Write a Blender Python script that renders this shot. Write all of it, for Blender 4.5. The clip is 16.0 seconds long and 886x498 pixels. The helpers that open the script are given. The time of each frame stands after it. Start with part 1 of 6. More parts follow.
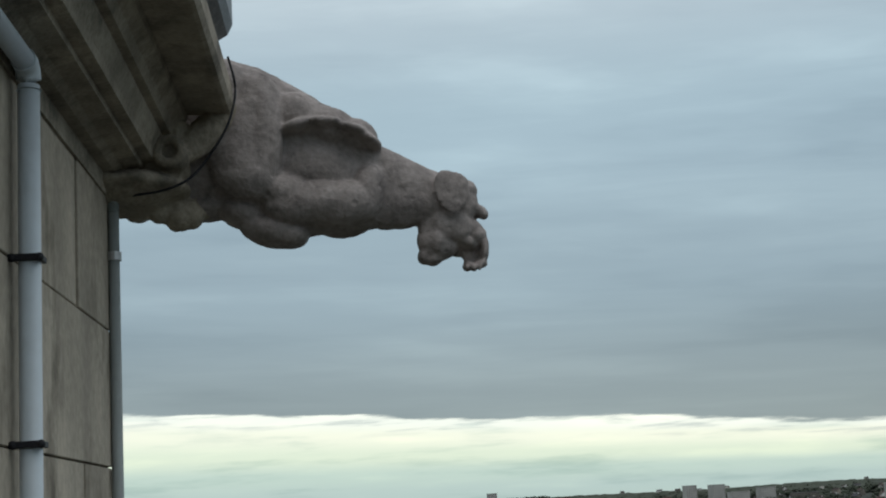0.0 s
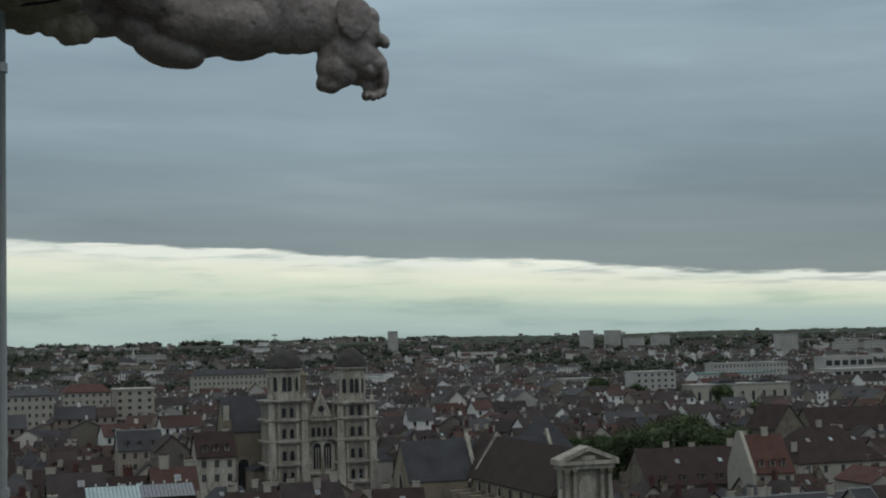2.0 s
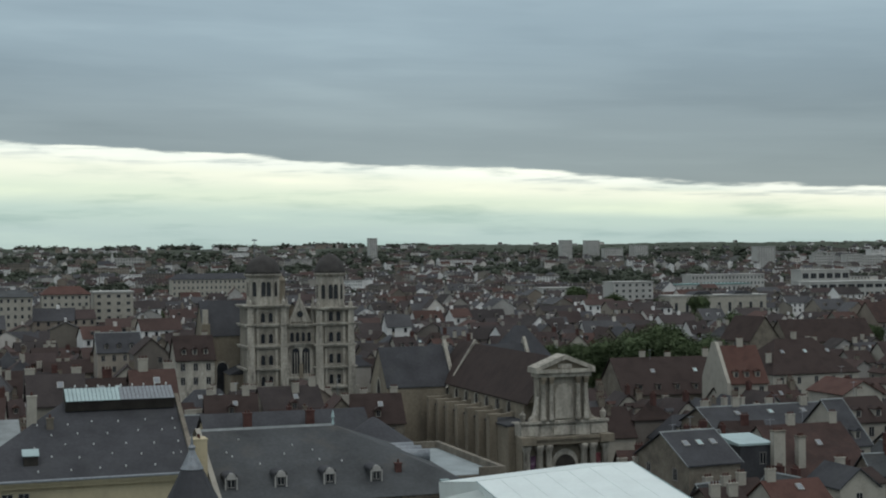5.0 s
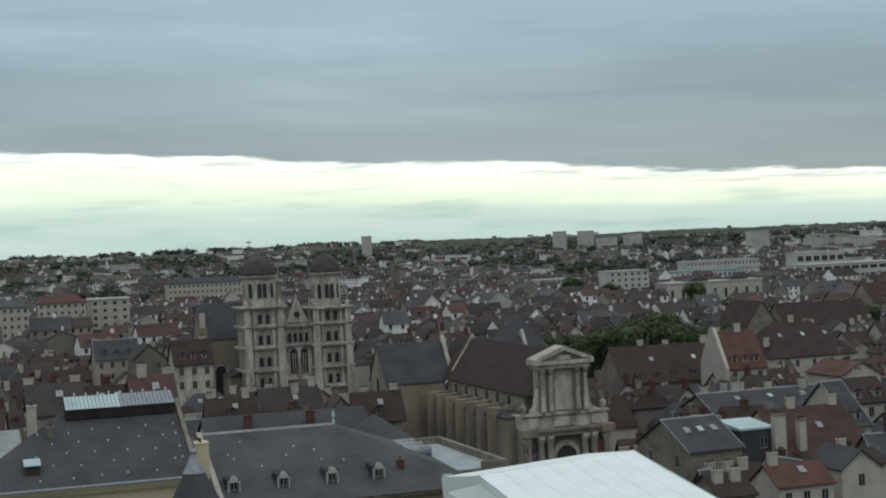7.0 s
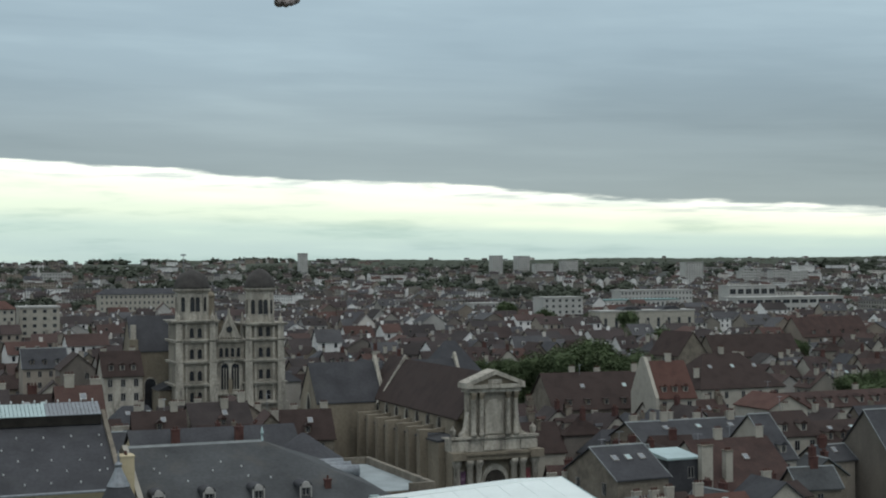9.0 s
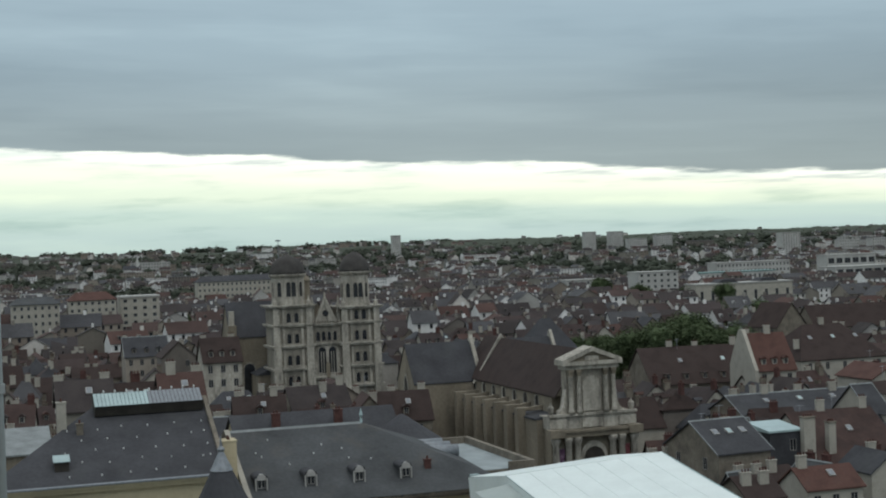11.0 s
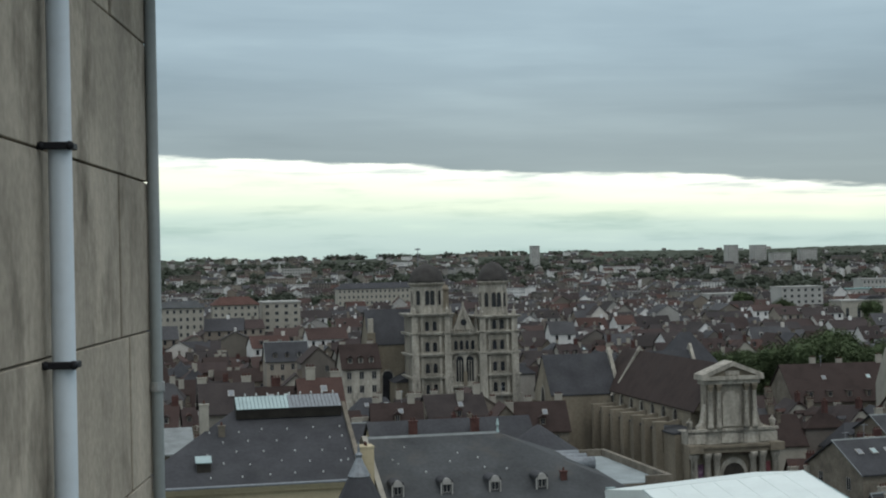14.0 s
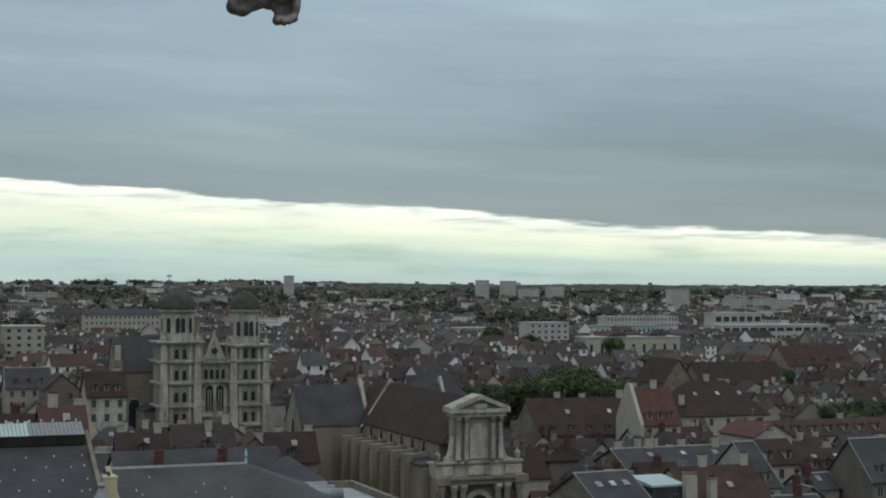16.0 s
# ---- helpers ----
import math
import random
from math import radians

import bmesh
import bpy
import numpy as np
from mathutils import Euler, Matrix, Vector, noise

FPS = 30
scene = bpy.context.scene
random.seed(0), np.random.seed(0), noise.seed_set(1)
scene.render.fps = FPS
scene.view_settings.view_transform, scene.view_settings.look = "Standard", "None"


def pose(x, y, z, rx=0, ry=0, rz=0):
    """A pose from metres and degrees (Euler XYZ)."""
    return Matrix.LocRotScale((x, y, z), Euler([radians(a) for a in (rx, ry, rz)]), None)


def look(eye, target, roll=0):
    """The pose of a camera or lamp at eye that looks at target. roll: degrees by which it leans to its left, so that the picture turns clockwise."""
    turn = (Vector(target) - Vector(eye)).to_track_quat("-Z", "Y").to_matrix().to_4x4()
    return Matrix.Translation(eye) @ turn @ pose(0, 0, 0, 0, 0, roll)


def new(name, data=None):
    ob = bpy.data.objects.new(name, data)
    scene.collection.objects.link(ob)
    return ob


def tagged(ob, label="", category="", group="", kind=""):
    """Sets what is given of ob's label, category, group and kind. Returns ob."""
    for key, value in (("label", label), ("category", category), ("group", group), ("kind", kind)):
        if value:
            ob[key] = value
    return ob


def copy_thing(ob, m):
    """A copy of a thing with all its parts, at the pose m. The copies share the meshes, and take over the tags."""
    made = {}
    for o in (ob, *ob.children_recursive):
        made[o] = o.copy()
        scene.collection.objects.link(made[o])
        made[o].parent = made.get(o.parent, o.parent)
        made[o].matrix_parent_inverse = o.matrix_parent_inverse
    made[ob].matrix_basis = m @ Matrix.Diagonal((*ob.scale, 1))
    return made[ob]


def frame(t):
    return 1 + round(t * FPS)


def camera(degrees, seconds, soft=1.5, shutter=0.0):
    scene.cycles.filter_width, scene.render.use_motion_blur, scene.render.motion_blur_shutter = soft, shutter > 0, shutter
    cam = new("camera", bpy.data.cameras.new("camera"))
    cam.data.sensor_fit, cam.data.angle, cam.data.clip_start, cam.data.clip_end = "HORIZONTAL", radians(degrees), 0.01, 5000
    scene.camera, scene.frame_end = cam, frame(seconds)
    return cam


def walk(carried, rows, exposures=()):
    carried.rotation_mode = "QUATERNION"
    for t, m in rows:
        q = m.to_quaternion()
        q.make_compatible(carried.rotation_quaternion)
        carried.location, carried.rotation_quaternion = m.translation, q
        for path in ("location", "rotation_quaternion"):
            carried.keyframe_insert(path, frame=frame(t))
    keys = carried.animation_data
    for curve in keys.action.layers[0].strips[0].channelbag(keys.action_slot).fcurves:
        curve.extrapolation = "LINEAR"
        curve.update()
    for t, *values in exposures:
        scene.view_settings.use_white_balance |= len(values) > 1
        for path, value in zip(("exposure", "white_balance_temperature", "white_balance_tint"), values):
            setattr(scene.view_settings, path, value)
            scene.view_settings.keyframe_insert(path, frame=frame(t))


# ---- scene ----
cam = camera(34.0, 16.0, soft=2.0)
PATH = [  # seconds, x, y, z, pitch, roll, yaw
    (0.0, 0.848, -0.604, 42.767, 10.24, -3.38, -4.51),
    (0.5, 0.878, -0.578, 42.755, 8.86, -3.98, -5.69),
    (1.0, 0.893, -0.529, 42.744, 7.06, -4.42, -6.51),
    (1.5, 0.896, -0.505, 42.743, 5.24, -2.82, -7.12),
    (2.0, 0.896, -0.544, 42.741, 3.77, -1.37, -7.91),
    (2.5, 0.895, -0.556, 42.723, 2.65, -1.02, -8.34),
    (3.0, 0.892, -0.648, 42.693, 1.49, -1.41, -8.66),
    (3.5, 0.894, -0.601, 42.692, 0.49, -0.69, -9.07),
    (4.0, 0.858, -0.529, 42.690, 0.29, -0.33, -8.85),
    (6.5, 0.859, -0.529, 42.688, -0.15, -1.34, -8.00),
    (7.0, 0.860, -0.528, 42.689, -0.07, -2.52, -8.85),
    (7.5, 0.859, -0.528, 42.690, 0.10, -1.09, -10.35),
    (8.0, 0.923, -0.506, 42.702, 0.74, -0.38, -11.46),
    (10.5, 0.858, -0.528, 42.691, 0.29, -1.13, -10.22),
    (11.0, 0.933, -0.503, 42.694, -0.04, -2.17, -7.70),
    (11.5, 0.928, -0.526, 42.685, -0.20, -2.38, -5.86),
    (12.0, 0.907, -0.510, 42.680, -0.35, -2.22, -3.79),
    (12.5, 0.897, -0.480, 42.675, -0.52, -1.76, -2.02),
    (13.0, 0.897, -0.468, 42.689, -0.33, -2.12, -0.56),
    (13.5, 0.890, -0.470, 42.688, 0.19, -1.45, -1.04),
    (14.0, 0.880, -0.492, 42.683, 0.52, -1.26, -2.23),
    (14.5, 0.862, -0.492, 42.680, 0.85, -0.12, -4.41),
    (15.0, 0.864, -0.512, 42.691, 1.36, -1.24, -7.02),
    (15.5, 0.860, -0.544, 42.677, 1.72, -0.83, -9.45),
    (16.0, 0.868, -0.524, 42.679, 1.65, 0.26, -11.91),
]
walk(cam, [(t, pose(x, y, z, 90, 0, yaw) @ pose(0, 0, 0, pitch, 0, 0) @ pose(0, 0, 0, 0, 0, roll)) for t, x, y, z, pitch, roll, yaw in PATH],
     exposures=[(0.0, -0.12), (0.7, -0.3), (1.5, -0.47), (2.0, -0.47), (2.5, -0.38), (3.5, -0.22), (6.5, 0.0), (7.0, 0.06), (10.5, 0.07), (11.5, 0.0), (12.5, 0.09), (13.5, 0.1), (16.0, -0.1)])

# ---------------------------------------------------------------- sky and light


def overcast_world():
    w = bpy.data.worlds.new("overcast_sky")
    scene.world = w
    w.use_nodes = True
    nt = w.node_tree
    nt.nodes.clear()
    n, link = nt.nodes.new, nt.links.new

    def math_node(op, a, b=None, c=None):
        m = n("ShaderNodeMath")
        m.operation = op
        for i, v in enumerate((a, b, c)):
            if v is None:
                continue
            if isinstance(v, (int, float)):
                m.inputs[i].default_value = v
            else:
                link(v, m.inputs[i])
        return m.outputs[0]

    co = n("ShaderNodeTexCoord")
    sep = n("ShaderNodeSeparateXYZ")
    link(co.outputs["Generated"], sep.inputs[0])
    el = math_node("MULTIPLY", math_node("ARCSINE", sep.outputs[2]), 57.2958)
    az = math_node("MULTIPLY", math_node("ARCTAN2", sep.outputs[0], sep.outputs[1]), 57.2958)
    # cloud deck: long streaks, flatter near the horizon
    deck_u = math_node("MULTIPLY", az, 0.045)
    deck_v = math_node("MULTIPLY", math_node("POWER", math_node("MAXIMUM", el, 0.0), 0.6), 1.0)
    cv = n("ShaderNodeCombineXYZ")
    link(math_node("ADD", deck_u, math_node("MULTIPLY", deck_v, 0.35)), cv.inputs[0])
    link(deck_v, cv.inputs[1])
    big = n("ShaderNodeTexNoise")
    big.inputs["Scale"].default_value = 1.15
    big.inputs["Detail"].default_value = 5.0
    big.inputs["Roughness"].default_value = 0.5
    link(cv.outputs[0], big.inputs["Vector"])
    cv2 = n("ShaderNodeCombineXYZ")
    link(math_node("MULTIPLY", az, 0.13), cv2.inputs[0])
    link(math_node("MULTIPLY", el, 1.0), cv2.inputs[1])
    fine = n("ShaderNodeTexNoise")
    fine.inputs["Scale"].default_value = 1.0
    fine.inputs["Detail"].default_value = 6.0
    fine.inputs["Roughness"].default_value = 0.55
    link(cv2.outputs[0], fine.inputs["Vector"])

    def ramp(fac, stops, ease="EASE"):
        r = n("ShaderNodeValToRGB")
        r.color_ramp.interpolation = ease
        els = r.color_ramp.elements
        while len(els) < len(stops):
            els.new(0.5)
        for e, (p, c) in zip(els, stops):
            e.position, e.color = p, (*c, 1)
        link(fac, r.inputs[0])
        return r.outputs[0]

    def mix(fac, a, b, mode="MIX"):
        m = n("ShaderNodeMix")
        m.data_type, m.blend_type = "RGBA", mode
        if isinstance(fac, (int, float)):
            m.inputs[0].default_value = fac
        else:
            link(fac, m.inputs[0])
        for s, v in ((6, a), (7, b)):
            if isinstance(v, tuple):
                m.inputs[s].default_value = (*v, 1)
            else:
                link(v, m.inputs[s])
        return m.outputs[2]

    # cloud underside by height: darkest just over the gap, lighter and bluer higher up
    up = math_node("DIVIDE", el, 30.0)
    deck = ramp(up, [(0.0, (0.225, 0.28, 0.295)), (0.15, (0.235, 0.29, 0.31)), (0.30, (0.305, 0.393, 0.432)), (0.50, (0.40, 0.522, 0.575)), (0.75, (0.55, 0.64, 0.68)), (1.0, (0.80, 0.87, 0.90))])
    var = ramp(big.outputs["Fac"], [(0.3, (0.80, 0.81, 0.82)), (0.5, (0.98, 0.98, 0.98)), (0.72, (1.20, 1.19, 1.17))])
    deck = mix(1.0, deck, var, "MULTIPLY")
    # long thin bands in the deck's underside, leaning a little
    cv3 = n("ShaderNodeCombineXYZ")
    link(math_node("MULTIPLY", az, 0.055), cv3.inputs[0])
    link(math_node("ADD", math_node("MULTIPLY", deck_v, 2.6), math_node("MULTIPLY", az, 0.012)), cv3.inputs[1])
    bands = n("ShaderNodeTexNoise")
    bands.inputs["Scale"].default_value, bands.inputs["Detail"].default_value, bands.inputs["Roughness"].default_value = 1.0, 7.0, 0.58
    bands.inputs["Distortion"].default_value = 0.35
    link(cv3.outputs[0], bands.inputs["Vector"])
    deck = mix(1.0, deck, ramp(bands.outputs["Fac"], [(0.30, (0.92, 0.925, 0.93)), (0.5, (1.0, 1.0, 1.0)), (0.70, (1.075, 1.07, 1.06))]), "MULTIPLY")
    # height of the deck's edge: about four degrees to the north, falling to two to the east
    x = math_node("MAXIMUM", math_node("MINIMUM", math_node("ADD", az, 4.0), 40.0), -20.0)
    even = math_node("SUBTRACT", 4.13, math_node("MULTIPLY", x, 0.064))
    edge = math_node("ADD", even, math_node("MULTIPLY", math_node("SUBTRACT", fine.outputs["Fac"], 0.5), 1.35))
    # the clear strip along the horizon, under the ragged edge of the deck
    strip = ramp(math_node("DIVIDE", el, even), [(0.0, (0.44, 0.575, 0.55)), (0.20, (0.455, 0.60, 0.58)), (0.40, (0.51, 0.66, 0.60)), (0.60, (0.74, 0.845, 0.68)), (0.80, (0.94, 0.97, 0.80)), (0.95, (0.96, 1.0, 0.90))])
    strip_var = ramp(fine.outputs["Fac"], [(0.30, (0.72, 0.79, 0.80)), (0.50, (1.0, 1.0, 1.0)), (0.7, (1.12, 1.10, 1.06))])
    strip = mix(1.0, strip, strip_var, "MULTIPLY")
    over = math_node("SUBTRACT", el, edge)
    ma = n("ShaderNodeMapRange")
    ma.interpolation_type = "SMOOTHSTEP"
    ma.inputs[1].default_value, ma.inputs[2].default_value = -0.09, 0.07
    link(over, ma.inputs[0])
    # torn wisps hanging just under the deck's edge
    cv4 = n("ShaderNodeCombineXYZ")
    link(math_node("MULTIPLY", az, 0.20), cv4.inputs[0])
    link(math_node("MULTIPLY", el, 2.6), cv4.inputs[1])
    torn = n("ShaderNodeTexNoise")
    torn.inputs["Scale"].default_value, torn.inputs["Detail"].default_value, torn.inputs["Roughness"].default_value = 1.0, 8.0, 0.6
    link(cv4.outputs[0], torn.inputs["Vector"])
    near_edge = n("ShaderNodeMapRange")
    near_edge.interpolation_type = "SMOOTHSTEP"
    near_edge.inputs[1].default_value, near_edge.inputs[2].default_value = -1.0, -0.05
    link(over, near_edge.inputs[0])
    wisp = n("ShaderNodeMapRange")
    wisp.interpolation_type = "SMOOTHSTEP"
    wisp.inputs[1].default_value, wisp.inputs[2].default_value, wisp.inputs[4].default_value = 0.50, 0.66, 0.75
    link(torn.outputs["Fac"], wisp.inputs[0])
    strip = mix(math_node("MULTIPLY", wisp.outputs[0], near_edge.outputs[0]), strip, (0.42, 0.49, 0.48))
    colour = mix(ma.outputs[0], strip, deck)
    sky = n("ShaderNodeTexSky")
    sky.sky_type = "NISHITA"
    sky.sun_disc = False
    sky.sun_elevation, sky.sun_rotation = radians(55), radians(200)
    thin = mix(0.02, colour, sky.outputs[0])
    bg = n("ShaderNodeBackground")
    bg.inputs["Strength"].default_value = 1.0
    link(thin, bg.inputs[0])
    out = n("ShaderNodeOutputWorld")
    link(bg.outputs[0], out.inputs[0])


overcast_world()
sun_data = bpy.data.lights.new("sun", "SUN")
sun_data.energy, sun_data.angle, sun_data.color = 0.5, radians(25), (1.0, 0.96, 0.90)
sun = new("sun", sun_data)
sun.matrix_world = look((60, -120, 260), (0, 0, 0))

# ---------------------------------------------------------------- materials


def surface(name, base, rough=0.85, spread=0.25, scale=3.0, fine=40.0, bump=0.3, metal=0.0, palette=None, per="object", stain=None, streak=0.0, dist=0.02, spec=0.3, coarse=0.0, pits=0.0, vary=0.0):
    """A weathered surface: base colour varied at two scales, with relief. palette: colours picked by object or by loose piece."""
    m = bpy.data.materials.new(name)
    m.use_nodes = True
    nt = m.node_tree
    n, link = nt.nodes.new, nt.links.new
    bsdf = nt.nodes["Principled BSDF"]
    bsdf.inputs["Roughness"].default_value = rough
    bsdf.inputs["Metallic"].default_value = metal
    bsdf.inputs["Specular IOR Level"].default_value = spec
    co = n("ShaderNodeTexCoord")
    mp = n("ShaderNodeMapping")
    geo = n("ShaderNodeNewGeometry")
    link(geo.outputs["Position"], mp.inputs[0])
    if streak:
        mp.inputs["Scale"].default_value = (1, 1, streak)
    a = n("ShaderNodeTexNoise")
    a.inputs["Scale"].default_value, a.inputs["Detail"].default_value = scale, 6
    b = n("ShaderNodeTexNoise")
    b.inputs["Scale"].default_value, b.inputs["Detail"].default_value = fine, 4
    link(mp.outputs[0], a.inputs["Vector"])
    link(geo.outputs["Position"], b.inputs["Vector"])
    if palette:
        r = n("ShaderNodeValToRGB")
        r.color_ramp.interpolation = "CONSTANT"
        els = r.color_ramp.elements
        while len(els) < len(palette):
            els.new(0.5)
        for i, (e, c) in enumerate(zip(els, palette)):
            e.position, e.color = i / len(palette), (*c, 1)
        if per == "island":
            link(geo.outputs["Random Per Island"], r.inputs[0])
        else:
            oi = n("ShaderNodeObjectInfo")
            link(oi.outputs["Random"], r.inputs[0])
        col = r.outputs[0]
    else:
        rgb = n("ShaderNodeRGB")
        rgb.outputs[0].default_value = (*base, 1)
        col = rgb.outputs[0]

    def times(c, fac, lo, hi):
        mr = n("ShaderNodeMapRange")
        mr.inputs[1].default_value, mr.inputs[2].default_value = 0.3, 0.7
        mr.inputs[3].default_value, mr.inputs[4].default_value = lo, hi
        link(fac, mr.inputs[0])
        mx = n("ShaderNodeMix")
        mx.data_type, mx.blend_type = "RGBA", "MULTIPLY"
        mx.inputs[0].default_value = 1.0
        link(c, mx.inputs[6])
        link(mr.outputs[0], mx.inputs[7])
        return mx.outputs[2]

    col = times(col, a.outputs["Fac"], 1 - spread, 1 + spread)
    col = times(col, b.outputs["Fac"], 1 - spread * 0.5, 1 + spread * 0.5)
    if vary:
        each = n("ShaderNodeObjectInfo")
        col = times(col, each.outputs["Random"], 1 - vary, 1 + vary)
    if per == "island" and not palette:
        col = times(col, geo.outputs["Random Per Island"], 1 - spread, 1 + spread)
    if stain:
        st = n("ShaderNodeTexNoise")
        st.inputs["Scale"].default_value, st.inputs["Detail"].default_value, st.inputs["Roughness"].default_value = stain[1], 7, 0.65
        link(mp.outputs[0], st.inputs["Vector"])
        mr = n("ShaderNodeMapRange")
        mr.inputs[1].default_value, mr.inputs[2].default_value = 0.52, 0.72
        mr.inputs[4].default_value = stain[2]
        link(st.outputs["Fac"], mr.inputs[0])
        mx = n("ShaderNodeMix")
        mx.data_type = "RGBA"
        link(mr.outputs[0], mx.inputs[0])
        link(col, mx.inputs[6])
        mx.inputs[7].default_value = (*stain[0], 1)
        col = mx.outputs[2]
    link(col, bsdf.inputs["Base Color"])
    bp = n("ShaderNodeBump")
    bp.inputs["Strength"].default_value, bp.inputs["Distance"].default_value = bump, dist
    link(b.outputs["Fac"], bp.inputs["Height"])
    normal = bp.outputs[0]
    if coarse:
        bc = n("ShaderNodeBump")
        bc.inputs["Strength"].default_value, bc.inputs["Distance"].default_value = 0.9, coarse
        link(a.outputs["Fac"], bc.inputs["Height"])
        link(normal, bc.inputs["Normal"])
        normal = bc.outputs[0]
    if pits:
        vo = n("ShaderNodeTexVoronoi")
        vo.inputs["Scale"].default_value = pits
        link(geo.outputs["Position"], vo.inputs["Vector"])
        hole = n("ShaderNodeMapRange")
        hole.inputs[1].default_value, hole.inputs[2].default_value = 0.04, 0.16
        link(vo.outputs["Distance"], hole.inputs[0])
        bv = n("ShaderNodeBump")
        bv.inputs["Strength"].default_value, bv.inputs["Distance"].default_value = 0.7, 0.008
        link(hole.outputs[0], bv.inputs["Height"])
        link(normal, bv.inputs["Normal"])
        normal = bv.outputs[0]
    link(normal, bsdf.inputs["Normal"])
    return m


M_WALL = surface("tower_limestone", (0.395, 0.345, 0.28), 0.9, 0.24, 3.0, 30, 0.5, stain=((0.15, 0.127, 0.098), 4.0, 0.95), streak=0.5, dist=0.006, coarse=0.010, vary=0.07)
M_MORTAR = surface("lime_mortar", (0.20, 0.175, 0.14), 0.95, 0.3, 8, 80, 0.5, dist=0.004)
M_CORNICE = surface("sooty_limestone", (0.31, 0.27, 0.215), 0.92, 0.35, 4, 60, 0.6, stain=((0.04, 0.035, 0.031), 3.2, 0.9), dist=0.008, coarse=0.012)
M_GARG = surface("weathered_carved_stone", (0.285, 0.252, 0.240), 0.92, 0.26, 14, 55, 0.8, stain=((0.068, 0.058, 0.057), 7.0, 0.9), dist=0.005, coarse=0.008, pits=11)
M_PVC = surface("grey_plastic_pipe", (0.54, 0.60, 0.645), 0.42, 0.05, 2, 30, 0.03, stain=((0.38, 0.40, 0.41), 5, 0.3), dist=0.001, spec=0.5)
M_PVC_DARK = surface("dull_grey_pipe", (0.27, 0.295, 0.29), 0.5, 0.1, 3, 40, 0.05, dist=0.001, spec=0.4)
M_CLAMP = surface("black_clip", (0.012, 0.012, 0.016), 0.5, 0.2, 8, 60, 0.1, dist=0.001)
M_BRACKET = surface("galvanised_bracket", (0.45, 0.46, 0.46), 0.45, 0.15, 20, 90, 0.1, metal=0.6, dist=0.001)
M_LEAD = surface("lead_sheet", (0.20, 0.215, 0.23), 0.55, 0.2, 3, 30, 0.2, metal=0.3)
# one limestone in three tones: trim palest, tower walls mid, nave walls dark brown
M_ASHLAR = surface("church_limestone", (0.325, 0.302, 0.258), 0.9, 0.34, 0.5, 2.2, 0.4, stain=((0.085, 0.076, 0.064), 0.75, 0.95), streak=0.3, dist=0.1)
M_ASHLAR_MID = surface("mid_church_limestone", (0.225, 0.205, 0.17), 0.92, 0.32, 0.4, 2.2, 0.4, stain=((0.09, 0.08, 0.066), 0.5, 0.9), streak=0.3, dist=0.1)
M_ASHLAR_DARK = surface("dark_church_limestone", (0.20, 0.172, 0.13), 0.92, 0.25, 0.22, 2.0, 0.3, stain=((0.10, 0.088, 0.07), 0.25, 0.8), streak=0.3, dist=0.1)
M_DOME = surface("old_stone_dome", (0.050, 0.046, 0.043), 0.9, 0.25, 0.5, 4, 0.4, dist=0.1)
M_SLATE = surface("blue_grey_slate", (0.049, 0.0495, 0.054), 0.8, 0.22, 0.25, 2.5, 0.25, stain=((0.068, 0.07, 0.07), 0.22, 0.5), dist=0.05, spec=0.15)
M_SLATE2 = surface("pale_weathered_slate", (0.056, 0.059, 0.061), 0.8, 0.25, 0.22, 2.5, 0.3, stain=((0.088, 0.082, 0.072), 0.2, 0.65), dist=0.05, spec=0.15)
M_TILE = surface("brown_roof_tile", (0.036, 0.0235, 0.0205), 0.9, 0.3, 0.4, 3.5, 0.6, stain=((0.022, 0.0175, 0.0165), 0.4, 0.6), dist=0.08)
M_TILE_RUST = surface("rust_brown_tile", (0.047, 0.0275, 0.0235), 0.9, 0.3, 0.4, 3.5, 0.6, stain=((0.036, 0.025, 0.022), 0.5, 0.7), dist=0.08)
M_TILE_RED = surface("red_clay_tile", (0.078, 0.038, 0.030), 0.9, 0.25, 0.4, 3.5, 0.5, stain=((0.05, 0.032, 0.028), 0.4, 0.6), dist=0.08)
M_PLASTER = surface("cream_render", (0.44, 0.375, 0.25), 0.92, 0.1, 0.2, 3, 0.15, stain=((0.30, 0.26, 0.19), 0.25, 0.5), streak=0.4, dist=0.03)
M_WHITEWALL = surface("pale_chimney_render", (0.33, 0.31, 0.265), 0.92, 0.15, 0.5, 4, 0.15, stain=((0.27, 0.25, 0.22), 0.5, 0.5), dist=0.03)
M_STONEWALL = surface("rubble_stone_wall", (0.155, 0.135, 0.108), 0.95, 0.3, 0.5, 3, 0.5, dist=0.08)
M_VENT = surface("white_vent", (0.5, 0.51, 0.5), 0.5, 0.05, 2, 20, 0.0)
M_GLASS = surface("dark_window_glass", (0.022, 0.024, 0.028), 0.15, 0.3, 0.6, 4, 0.0, spec=0.5)
M_FRAME = surface("white_window_frame", (0.33, 0.32, 0.30), 0.6, 0.1, 2, 20, 0.05)
M_ZINC = surface("zinc_sheet", (0.33, 0.42, 0.42), 0.45, 0.12, 0.5, 5, 0.1, metal=0.2, dist=0.02)
M_VERGE = surface("weathered_lead_flashing", (0.17, 0.185, 0.185), 0.6, 0.25, 0.6, 5, 0.1, dist=0.02)
M_TENT = surface("white_pvc_sheet", (0.62, 0.675, 0.655), 0.55, 0.05, 0.4, 3, 0.1, stain=((0.62, 0.66, 0.65), 0.35, 0.4), dist=0.03)
